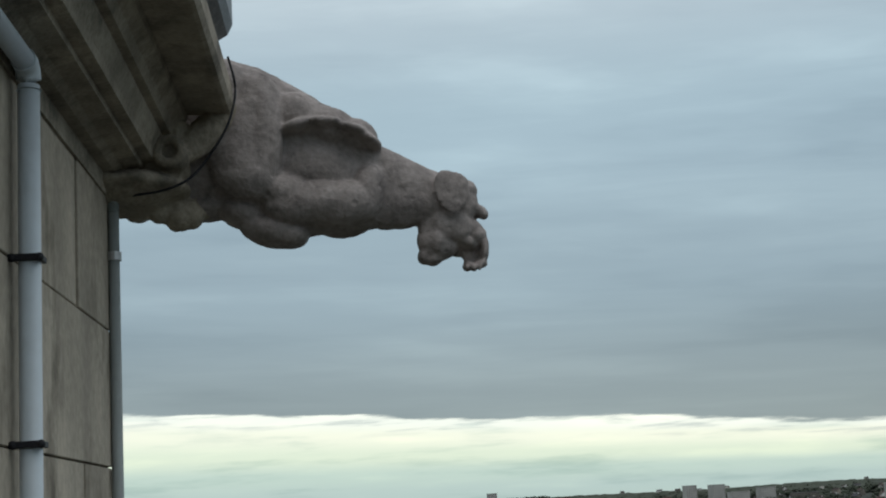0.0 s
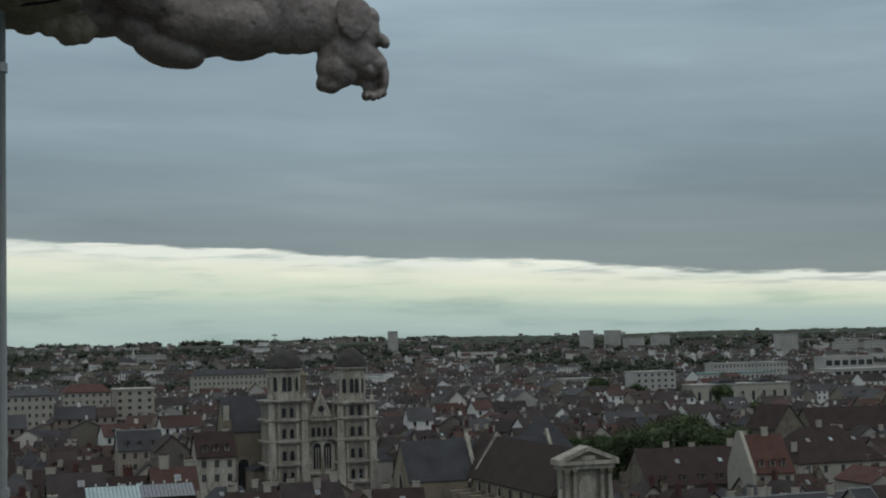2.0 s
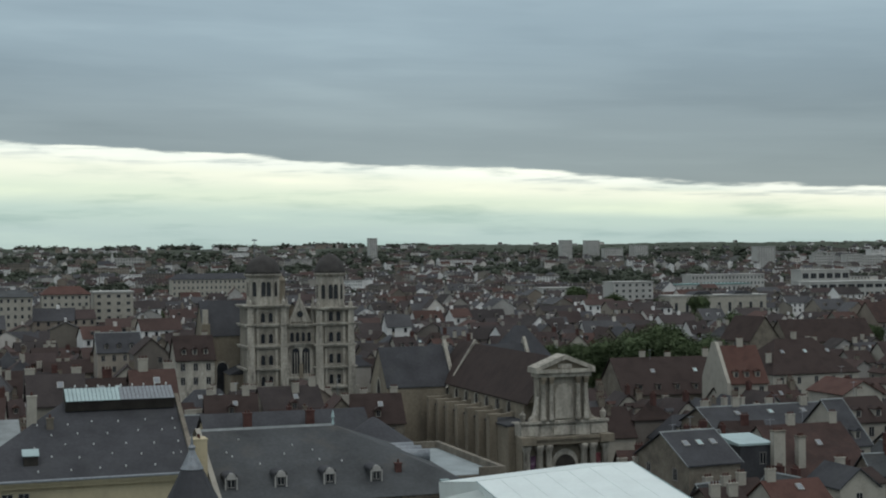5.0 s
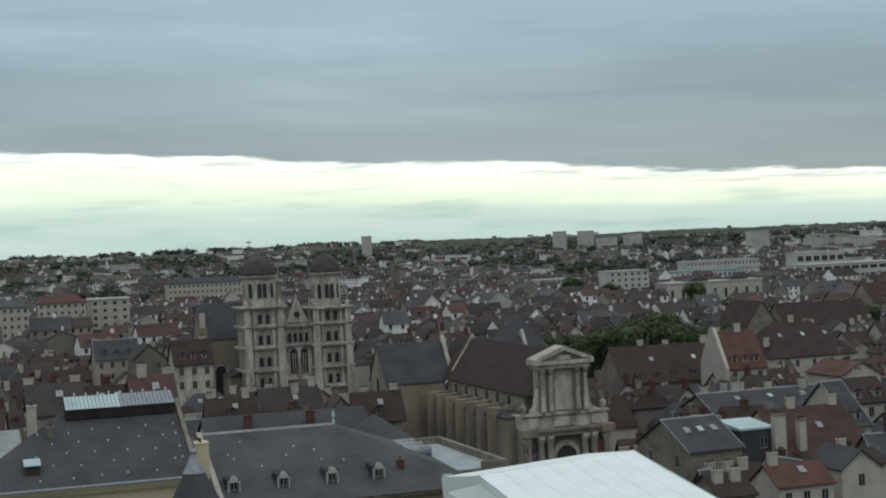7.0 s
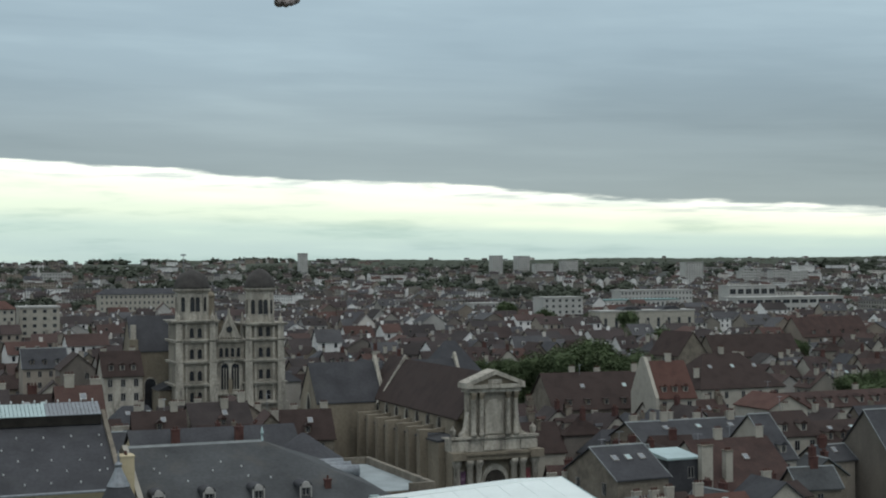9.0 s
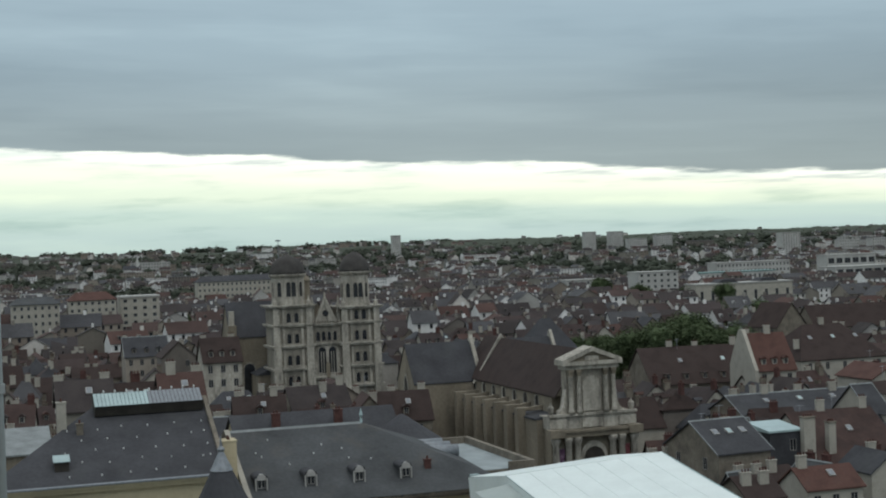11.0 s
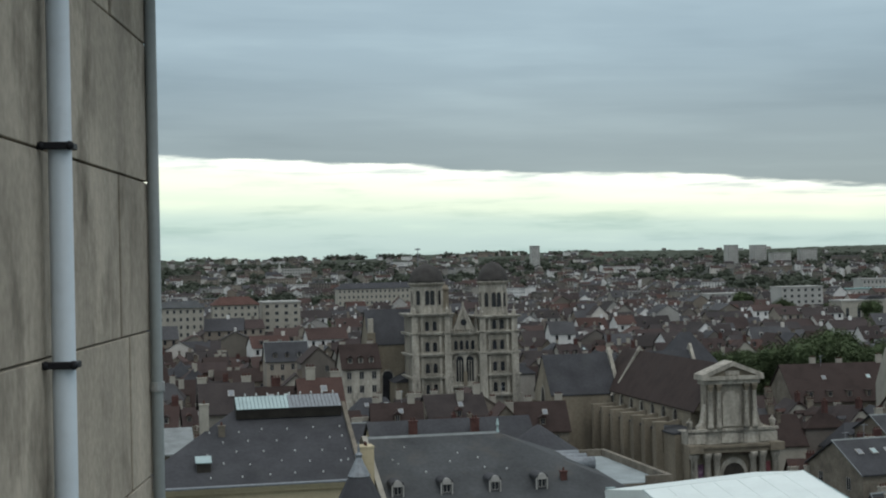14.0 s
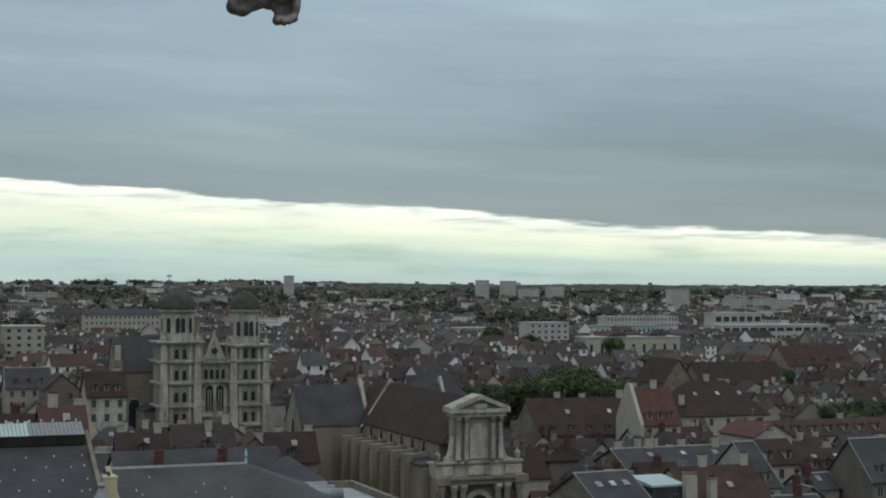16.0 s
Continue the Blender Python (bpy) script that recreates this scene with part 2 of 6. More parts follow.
M_GRAVELROOF = surface("pale_flat_roofing", (0.24, 0.27, 0.275), 0.9, 0.2, 0.3, 4, 0.2, dist=0.03)
M_BRICK = surface("red_brick_chimney", (0.075, 0.036, 0.031), 0.9, 0.3, 1, 8, 0.4, dist=0.03)
# near-black: shade of doorways and roof lanterns is put into the colour
M_SHADE_DARK = surface("shade_dark_wood", (0.03, 0.026, 0.022), 0.8, 0.3, 1, 8, 0.2)
M_GROUND = surface("town_ground", (0.045, 0.047, 0.040), 0.95, 0.45, 0.012, 0.12, 0.2, stain=((0.022, 0.029, 0.020), 0.008, 0.8), dist=0.2)
M_LEAF = surface("tree_leaves", (0.072, 0.095, 0.048), 0.9, 0.22, 0.15, 1.5, 0.1, per="island", dist=0.05, spec=0.1)
M_WOODS = surface("far_woodland", (0.058, 0.066, 0.050), 0.9, 0.18, 0.01, 0.1, 0.0, per="island", spec=0.05)
M_BARK = surface("tree_bark", (0.07, 0.055, 0.042), 0.95, 0.3, 2, 12, 0.5)
WALLS = [(0.19, 0.175, 0.15), (0.25, 0.235, 0.21), (0.14, 0.124, 0.105), (0.32, 0.31, 0.29), (0.195, 0.165, 0.135), (0.14, 0.124, 0.11), (0.245, 0.215, 0.18)]
ROOFS = [(0.041, 0.031, 0.030), (0.046, 0.032, 0.030), (0.038, 0.032, 0.032), (0.052, 0.051, 0.055), (0.054, 0.034, 0.030), (0.042, 0.034, 0.033), (0.034, 0.028, 0.027), (0.066, 0.037, 0.031), (0.061, 0.060, 0.063)]
M_HWALL = surface("house_render", (0.4, 0.36, 0.3), 0.92, 0.18, 0.25, 3, 0.2, palette=WALLS, stain=((0.18, 0.16, 0.13), 0.3, 0.5), streak=0.4, dist=0.03)
M_HROOF = surface("house_roof_tiles", (0.08, 0.05, 0.045), 0.9, 0.25, 0.35, 3.5, 0.4, palette=ROOFS, stain=((0.045, 0.038, 0.034), 0.35, 0.55), dist=0.06)
M_FWALL = surface("far_house_render", (0.4, 0.36, 0.3), 0.92, 0.15, 0.1, 1, 0.1, palette=WALLS + [(0.55, 0.54, 0.52), (0.62, 0.61, 0.59), (0.50, 0.47, 0.43), (0.66, 0.65, 0.63)], per="island", dist=0.03)
M_FROOF = surface("far_roof_tiles", (0.08, 0.05, 0.045), 0.9, 0.25, 0.1, 1, 0.1, palette=ROOFS, per="island", dist=0.05)
M_CONCRETE = surface("pale_concrete", (0.37, 0.364, 0.342), 0.9, 0.15, 0.08, 1, 0.1, dist=0.05)
M_TEAL = surface("teal_metal_roof", (0.13, 0.22, 0.21), 0.5, 0.15, 0.1, 1, 0.1)

# ---------------------------------------------------------------- mesh helpers


def mesh_of(name, bm, mats):
    me = bpy.data.meshes.new(name)
    bm.normal_update()
    bm.to_mesh(me)
    bm.free()
    for m in mats if isinstance(mats, (list, tuple)) else [mats]:
        me.materials.append(m)
    return me


def part(name, bm, material, parent=None, label=""):
    ob = new(name, mesh_of(name, bm, material) if isinstance(bm, bmesh.types.BMesh) else bm)
    if parent:
        ob.parent = parent
    if label:
        ob["label"] = label
    return ob


def shared(name, me, parent, m):
    ob = new(name, me)
    ob.parent = parent
    ob.matrix_basis = m
    return ob


def empty(name, m, label, category, group="", kind=""):
    ob = new(name)
    ob.matrix_world = m
    return tagged(ob, label, category, group, kind)


def box(x0, x1, y0, y1, z0, z1, bevel=0.0, bm=None):
    bm = bm or bmesh.new()
    vs = [bm.verts.new((x, y, z)) for z in (z0, z1) for x, y in ((x0, y0), (x1, y0), (x1, y1), (x0, y1))]
    fs = [bm.faces.new([vs[i] for i in f]) for f in ((3, 2, 1, 0), (4, 5, 6, 7), (0, 1, 5, 4), (1, 2, 6, 5), (2, 3, 7, 6), (3, 0, 4, 7))]
    if bevel:
        bmesh.ops.bevel(bm, geom=list({e for f in fs for e in f.edges}), offset=bevel, segments=1, affect="EDGES", profile=0.5)
    return bm


def extrude_x(profile, x0, x1, bm=None):
    """A closed profile of (y, z), counter-clockwise seen from +x, drawn out along x."""
    bm = bm or bmesh.new()
    a = [bm.verts.new((x0, y, z)) for y, z in profile]
    b = [bm.verts.new((x1, y, z)) for y, z in profile]
    k = len(profile)
    for i in range(k):
        j = (i + 1) % k
        bm.faces.new((a[i], a[j], b[j], b[i]))
    bm.faces.new(a[::-1])
    bm.faces.new(b)
    bmesh.ops.recalc_face_normals(bm, faces=bm.faces[:])
    return bm


def extrude_y(profile, y0, y1, bm=None):
    """A closed profile of (x, z) drawn out along y."""
    bm = bm or bmesh.new()
    a = [bm.verts.new((x, y0, z)) for x, z in profile]
    b = [bm.verts.new((x, y1, z)) for x, z in profile]
    k = len(profile)
    for i in range(k):
        j = (i + 1) % k
        bm.faces.new((a[i], b[i], b[j], a[j]))
    bm.faces.new(a)
    bm.faces.new(b[::-1])
    bmesh.ops.recalc_face_normals(bm, faces=bm.faces[:])
    return bm


def lathe(profile, seg=16, bm=None, cx=0, cy=0, start=0.0):
    """A profile of (radius, z) turned round the z axis at (cx, cy)."""
    bm = bm or bmesh.new()
    rings = []
    for r, z in profile:
        rings.append([bm.verts.new((cx + max(r, 1e-4) * math.cos(start + 2 * math.pi * i / seg), cy + max(r, 1e-4) * math.sin(start + 2 * math.pi * i / seg), z)) for i in range(seg)])
    for a, b in zip(rings, rings[1:]):
        for i in range(seg):
            j = (i + 1) % seg
            bm.faces.new((a[i], a[j], b[j], b[i]))
    bm.faces.new(rings[0][::-1])
    bm.faces.new(rings[-1])
    bmesh.ops.recalc_face_normals(bm, faces=bm.faces[:])
    return bm


def arch_prism(w, h, y0, y1, seg=8, bm=None, cx=0.0, z0=0.0, pointed=False):
    """An arched opening's shape, w wide and h high, from y0 to y1."""
    r = w / 2
    pts = [(cx - r, z0), (cx + r, z0)]
    rise = r * (1.5 if pointed else 1.0)
    for i in range(seg + 1):
        a = math.pi * i / seg
        k = abs(math.cos(a))
        zz = rise * (1 - k ** 1.6) ** 0.8 if pointed else r * math.sin(a)
        pts.append((cx + r * math.cos(a), z0 + h - rise + zz))
    return extrude_y(pts, y0, y1, bm)


def tube(points, r, seg=12, bm=None):
    bm = bm or bmesh.new()
    pts = [Vector(p) for p in points]
    rings = []
    for i, p in enumerate(pts):
        d = ((pts[min(i + 1, len(pts) - 1)] - pts[max(i - 1, 0)])).normalized()
        q = d.to_track_quat("Z", "Y")
        rings.append([bm.verts.new(p + q @ Vector((r * math.cos(2 * math.pi * k / seg), r * math.sin(2 * math.pi * k / seg), 0))) for k in range(seg)])
    for a, b in zip(rings, rings[1:]):
        for k in range(seg):
            f = bm.faces.new((a[k], a[(k + 1) % seg], b[(k + 1) % seg], b[k]))
            f.smooth = True
    bm.faces.new(rings[0][::-1])
    bm.faces.new(rings[-1])
    return bm


GRID = 10.0  # the town's streets lie ten degrees off the tower's wall


def town(x, y, z=0.0, turn=0.0):
    return pose(x, y, z, 0, 0, GRID + turn)

# ---------------------------------------------------------------- ground


def rise(x, y):
    """Height of the land: flat under the old town, rising to a wooded skyline."""
    r = math.hypot(x, y)
    s = min(max((r - 1000) / 3500, 0.0), 1.0)
    s = s * s * (3 - 2 * s)
    return s * (57 + 8 * noise.noise(Vector((x / 900, y / 900, 0.3))) + 4 * noise.noise(Vector((x / 260, y / 260, 2.3))))


def make_ground():
    radii = [0, 60, 200, 500, 900, 1200, 1500, 1800, 2100, 2400, 2700, 3000, 3300, 3600, 3900, 4200, 4450, 4600, 4750, 4900]
    seg = 240
    verts, faces = [(0, 0, 0)], []
    for r in radii[1:]:
        for i in range(seg):
            a = 2 * math.pi * i / seg
            x, y = r * math.sin(a), r * math.cos(a)
            verts.append((x, y, rise(x, y)))
    for i in range(seg):
        faces.append((0, 1 + (i + 1) % seg, 1 + i))
    for k in range(len(radii) - 2):
        o, p = 1 + k * seg, 1 + (k + 1) * seg
        for i in range(seg):
            j = (i + 1) % seg
            faces.append((o + i, o + j, p + j, p + i))
    me = bpy.data.meshes.new("ground")
    me.from_pydata(verts, [], faces)
    me.materials.append(M_GROUND)
    for p in me.polygons:
        p.use_smooth = True
    me.update()
    tagged(new("ground", me), "town ground rising to a dark wooded skyline", "ground", kind="structure")


make_ground()

# ---------------------------------------------------------------- the tower: wall, cornice, pipes, gargoyle
CORNER = 4.64
COURSE = 0.50


def make_tower():
    wall = part("tower_wall", box(-7.0, -0.014, -3.2, CORNER - 0.004, 0.0, 44.5), M_MORTAR)
    tagged(wall, "pale limestone ashlar tower wall with rain streaks", "wall", kind="structure")
    # courses are named by the joint under them; joints stand at 42.46, 42.98, 43.46 and so on
    joints = [39.4, 39.94, 40.45, 40.95, 41.46, 41.96, 42.465, 42.985, 43.47, 43.965]
    cuts = {42.465: [-1.2, -0.2, 1.1, 2.49, 4.12], 42.985: [-1.5, -0.3, 0.9, 1.9, 3.25], 41.96: [-1.9, -0.7, 0.6, 1.9, 3.35, 4.25], 43.47: [-1.0, 0.4, 1.6, 2.75, 4.02]}
    rng = random.Random(4)
    for z0, z1 in zip(joints, joints[1:]):
        ys = [-3.2] + cuts.get(z0, [-1.8 + rng.random(), 0.2 + rng.random(), 1.8 + rng.random(), 3.4 + rng.random() * 0.7]) + [CORNER]
        for y0, y1 in zip(ys, ys[1:]):
            proud = rng.uniform(-0.0025, 0.0025)
            part("stone_block", box(-0.35, proud, y0 + 0.016, y1 - (0.016 if y1 < CORNER else 0.0), z0 + 0.003, z1 - 0.003, 0.0025), M_WALL, wall)
        part("stone_block", box(-2.2, -0.36, CORNER - 0.30, CORNER + rng.uniform(0, 0.004), z0 + 0.004, z1 - 0.004, 0.0035), M_WALL, wall)


def make_cornice():
    prof = [(-0.5, 43.955), (0.010, 43.955), (0.012, 44.022), (0.05, 44.026), (0.075, 44.045), (0.11, 44.052), (0.135, 44.055), (0.137, 44.075), (0.178, 44.08), (0.182, 44.11),
            (0.205, 44.165), (0.207, 44.185), (0.235, 44.19), (0.25, 44.225), (0.285, 44.255), (0.29, 44.28), (0.435, 44.27), (0.45, 44.275), (0.462, 44.30), (0.46, 44.38), (0.43, 44.43), (0.42, 44.47), (-0.5, 44.50)]
    bm = extrude_y(prof, -3.2, CORNER + 0.06)
    c = part("cornice", bm, M_CORNICE)
    tagged(c, "sooty moulded stone cornice under the tower's gutter", "cornice", kind="structure")
    # carved end of the moulding at the corner: a rounded bed, a rosette and a hollow beside the beast
    sc = bmesh.new()
    lathe([(0.02, 43.91), (0.13, 43.935), (0.245, 43.985), (0.265, 44.0), (0.26, 44.018), (0.21, 44.05), (0.02, 44.065)], 32, sc, 0.025, 4.74)
    for x, y, z, r in ((0.09, 4.80, 43.945, 0.05), (0.17, 4.80, 43.94, 0.05), (0.235, 4.82, 43.922, 0.062), (0.275, 4.83, 43.93, 0.06), (0.33, 4.86, 43.97, 0.06), (0.17, 4.64, 44.07, 0.05)):
        bmesh.ops.create_icosphere(sc, subdivisions=3, radius=r, matrix=Matrix.Translation((x, y, z)))
    box(0.06, 0.29, 4.62, 4.95, 44.03, 44.27, 0.03, sc)
    for k in range(9):                              # hollow moulding sweeping up from the rosette to the cornice
        u = k / 8
        bmesh.ops.create_icosphere(sc, subdivisions=3, radius=0.055 + 0.015 * u, matrix=Matrix.Translation((0.265 + 0.165 * u, 4.66 + 0.08 * u, 44.13 + 0.13 * u + 0.02 * u * u)))
    bmesh.ops.create_cone(sc, cap_ends=True, segments=24, radius1=0.066, radius2=0.055, depth=0.10, matrix=Matrix.Translation((0.235, 4.60, 44.105)) @ Matrix.Rotation(math.pi / 2, 4, "X"))
    ob = part("corner_corbel", sc, M_CORNICE)
    tagged(ob, "worn carved stone corbel under the gargoyle", "corbel")
    rm = ob.modifiers.new("merge", "REMESH")
    rm.mode, rm.voxel_size, rm.use_smooth_shade = "VOXEL", 0.007, True
    sm = ob.modifiers.new("soften", "SMOOTH")
    sm.iterations = 3
    tex = bpy.data.textures.new("corbel_relief", "CLOUDS")
    tex.noise_scale, tex.noise_depth = 0.07, 3
    dm = ob.modifiers.new("relief", "DISPLACE")
    dm.texture, dm.strength, dm.mid_level = tex, 0.022, 0.5
    ro = bmesh.new()
    for k in range(16):
        a = 2 * math.pi * k / 16
        bmesh.ops.create_icosphere(ro, subdivisions=2, radius=0.020, matrix=Matrix.Translation((0.235 + 0.044 * math.cos(a), 4.548, 44.105 + 0.044 * math.sin(a))))
    part("rosette", ro, M_CORNICE, ob)
    rr = ob.children[0].modifiers.new("merge", "REMESH")
    rr.mode, rr.voxel_size, rr.use_smooth_shade = "VOXEL", 0.006, True
    gut = extrude_y([(0.20, 44.49), (0.30, 44.495), (0.405, 44.53), (0.455, 44.56), (0.475, 44.60), (0.475, 44.72), (0.45, 44.75), (0.20, 44.75)], -3.2, CORNER - 0.02)
    g = part("gutter", gut, M_LEAD)
    tagged(g, "grey lead-lined gutter edge above the cornice", "gutter", kind="structure")


def pipe_run():
    p = empty("drain_pipe", pose(0, 0, 0), "pale grey plastic pipe clipped to the stone wall", "pipe")
    x, y = 0.046, 3.13
    part("tube", tube([(x, y, 38.5), (x, y, 41), (x, y, 43.93)], 0.029, 20), M_PVC, p)
    part("elbow", tube([(x, y, 43.915), (x, y, 43.945), (x, y - 0.008, 43.967), (x, y - 0.03, 43.98), (x, y - 0.065, 43.982)], 0.0335, 16), M_PVC, p, "grey pipe elbow joint")
    part("branch", tube([(x, y - 0.05, 43.982), (x, y - 1.5, 43.98), (x, y - 6.0, 43.965)], 0.029, 16), M_PVC, p)
    for z in (39.98, 40.45, 40.95, 41.46, 41.94, 42.45, 42.99, 43.465):
        clip = box(-0.004, 0.077, y - 0.040, y - 0.024, z - 0.009, z + 0.009, 0.003)
        for cx in (0.008, 0.077):
            bmesh.ops.create_uvsphere(clip, u_segments=12, v_segments=8, radius=0.0115, matrix=Matrix.Translation((cx, y - 0.032, z)))
        box(0.071, 0.083, y - 0.034, y + 0.03, z - 0.008, z + 0.008, 0.002, clip)
        part("clip", clip, M_CLAMP, p, "black plastic pipe clip")


def conductor_pipe():
    p = empty("conductor_tube", pose(0, 0, 0), "thin dull grey conduit running down the tower's corner", "pipe")
    x, y = 0.0225, CORNER - 0.022
    part("tube", tube([(x, y, 38.5), (x, y, 42), (x, y, 43.93)], 0.0205, 16), M_PVC_DARK, p)
    part("bend", tube([(x, y, 43.90), (x + 0.003, y, 43.95), (x + 0.02, y + 0.02, 43.99)], 0.021, 14), M_PVC_DARK, p)
    for z in (41.0, 42.27, 43.74):
        br = box(-0.045, 0.02, y - 0.012, y + 0.006, z - 0.012, z + 0.012, 0.003)
        lathe([(0.027, z - 0.016), (0.027, z + 0.016)], 14, br, x, y)
        part("bracket", br, M_BRACKET, p, "galvanised pipe bracket")


def make_gargoyle():
    """A crouching beast leaning out from the corner: masses merged into one carved body."""
    bm = bmesh.new()

    def blob(x, z, rx, rz, ry, turn=0.0, y=0.0, sub=3):
        m = Matrix.Translation((x, y, z)) @ Matrix.Rotation(radians(turn), 4, "Y") @ Matrix.Diagonal((rx, ry, rz, 1))
        bmesh.ops.create_icosphere(bm, subdivisions=sub, radius=1, matrix=m)

    # trunk: rounded sections from the wall to the brow (along, top, underside, half width)
    keys = [(0.05, 44.46, 43.98, 0.13), (0.30, 44.545, 43.95, 0.14), (0.43, 44.555, 43.91, 0.145), (0.55, 44.515, 43.85, 0.145), (0.66, 44.45, 43.82, 0.14), (0.77, 44.375, 43.84, 0.13),
            (0.87, 44.325, 43.845, 0.125), (0.95, 44.262, 43.85, 0.112), (1.00, 44.185, 43.86, 0.11), (1.20, 44.078, 43.86, 0.092), (1.29, 44.035, 43.84, 0.09), (1.345, 43.995, 43.86, 0.075), (1.375, 43.955, 43.90, 0.05)]
    rings = []
    for x, top, low, half in keys:
        c, hz = (top + low) / 2, (top - low) / 2
        ring = []
        for k in range(24):
            a = 2 * math.pi * k / 24
            ca, sa = math.cos(a), math.sin(a)
            ring.append(bm.verts.new((x, half * math.copysign(abs(ca) ** 0.75, ca), c + hz * math.copysign(abs(sa) ** 0.85, sa))))
        rings.append(ring)
    for a, b in zip(rings, rings[1:]):
        for k in range(24):
            bm.faces.new((a[k], a[(k + 1) % 24], b[(k + 1) % 24], b[k]))
    bm.faces.new(rings[0])
    bm.faces.new(rings[-1][::-1])
    bmesh.ops.recalc_face_normals(bm, faces=bm.faces[:])
    # turn: positive leans the long axis downwards to the head; the near flank lies at -y
    for s in (-1, 1):
        blob(0.44, 44.25, 0.085, 0.245, 0.075, 6, s * 0.135)       # folded haunch, two ridges with a groove
        blob(0.565, 44.19, 0.072, 0.225, 0.085, 2, s * 0.145)
        blob(0.515, 44.20, 0.118, 0.225, 0.083, 5, s * 0.142)
        blob(0.50, 44.12, 0.125, 0.15, 0.088, 8, s * 0.142)
        blob(0.53, 44.33, 0.11, 0.13, 0.075, 12, s * 0.13)
        blob(0.50, 44.06, 0.135, 0.10, 0.085, 14, s * 0.14)
        blob(0.605, 44.17, 0.036, 0.17, 0.070, 4, s * 0.152)
        blob(0.76, 44.08, 0.15, 0.09, 0.050, 8, s * 0.115)        # rounded flank under the wing
        blob(0.70, 44.285, 0.125, 0.095, 0.10, 24, s * 0.085)       # folded wing over the flank
        blob(0.82, 44.243, 0.13, 0.075, 0.105, 22, s * 0.085)
        blob(0.92, 44.205, 0.085, 0.065, 0.09, 28, s * 0.085)
        blob(0.70, 44.232, 0.085, 0.026, 0.10, -14, s * 0.13)   # its rim
        blob(0.80, 44.238, 0.09, 0.026, 0.108, 4, s * 0.13)
        blob(0.90, 44.210, 0.08, 0.026, 0.108, 18, s * 0.125)
        blob(0.965, 44.172, 0.055, 0.024, 0.098, 30, s * 0.112)
        blob(0.64, 43.985, 0.12, 0.075, 0.085, 14, s * 0.11)
        blob(0.78, 43.945, 0.17, 0.085, 0.092, 4, s * 0.105)
        blob(0.70, 43.945, 0.15, 0.085, 0.085, -3, s * 0.11)      # foreleg lying along the belly
        blob(0.86, 43.935, 0.14, 0.09, 0.09, -6, s * 0.105)
        blob(0.955, 43.985, 0.065, 0.115, 0.075, 10, s * 0.095)
        blob(1.262, 43.962, 0.058, 0.092, 0.016, -16, s * 0.118)  # hanging ear
        blob(1.285, 44.0, 0.055, 0.040, 0.022, 20, s * 0.108)
        blob(1.290, 43.965, 0.052, 0.074, 0.016, -10, s * 0.116)
        blob(1.265, 43.85, 0.085, 0.065, 0.045, 20, s * 0.05)     # cheek
        if s < 0:
            continue                                               # the mouth stands open on this side
        blob(1.362, 43.785, 0.028, 0.060, 0.020, 16, s * 0.050)    # far wall of the lower jaw
        blob(1.345, 43.76, 0.030, 0.05, 0.02, 0, s * 0.035)
        blob(1.372, 43.725, 0.022, 0.046, 0.020, 0, s * 0.050)
        blob(1.355, 43.845, 0.030, 0.030, 0.035, 30, s * 0.04)
        blob(1.325, 43.695, 0.020, 0.022, 0.022, 0, s * 0.035)     # worn teeth
        blob(1.350, 43.685, 0.012, 0.018, 0.014, 0, s * 0.02)
        blob(1.345, 43.765, 0.030, 0.05, 0.018, 20, s * 0.05)
    blob(0.585, 43.855, 0.135, 0.062, 0.10, 14, -0.04)            # hanging paw
    blob(0.655, 43.83, 0.07, 0.048, 0.085, 0, -0.05)
    blob(0.47, 43.93, 0.10, 0.06, 0.12, 20, -0.02)
    blob(0.33, 43.96, 0.12, 0.05, 0.11, 0, 0.0)
    for x in (0.80, 0.87, 0.94, 1.02, 1.08):
        blob(x, 43.876, 0.062, 0.026, 0.06, 0, 0.0)               # ribs of the belly
    blob(1.38, 43.905, 0.040, 0.026, 0.045, 32)                   # snout
    blob(1.395, 43.89, 0.022, 0.018, 0.04, 30)
    blob(1.345, 43.94, 0.035, 0.05, 0.06, 10)
    blob(1.335, 43.985, 0.045, 0.045, 0.07, 35)                   # brow
    blob(1.335, 43.835, 0.055, 0.045, 0.06, 20)                   # upper lip
    blob(1.365, 43.805, 0.034, 0.035, 0.06, 30)
    blob(1.32, 43.785, 0.055, 0.028, 0.062, 25)
    blob(1.345, 43.755, 0.045, 0.055, 0.026, 0, 0.025)            # inner wall of the open mouth
    blob(1.225, 43.84, 0.085, 0.085, 0.075, 10)                   # throat
    blob(1.185, 43.785, 0.048, 0.075, 0.065, -14)                      # beard
    blob(1.158, 43.735, 0.024, 0.03, 0.05, 0)
    blob(1.195, 43.72, 0.032, 0.022, 0.05, -10)
    blob(1.24, 43.775, 0.052, 0.05, 0.06, 10)
    blob(1.31, 43.775, 0.065, 0.04, 0.016, -12, 0.04)
    blob(1.255, 43.835, 0.095, 0.055, 0.088, 18)
    blob(1.215, 43.79, 0.06, 0.075, 0.085, -8)
    blob(1.27, 43.815, 0.07, 0.035, 0.05, 0)                       # palate between beard and jaw
    blob(1.392, 43.745, 0.016, 0.060, 0.055, 6)                   # front of the lower jaw
    blob(1.380, 43.805, 0.022, 0.030, 0.05, 20)
    blob(1.375, 43.695, 0.026, 0.016, 0.055, 0)
    blob(1.335, 43.692, 0.030, 0.013, 0.05, 10)                   # lower lip
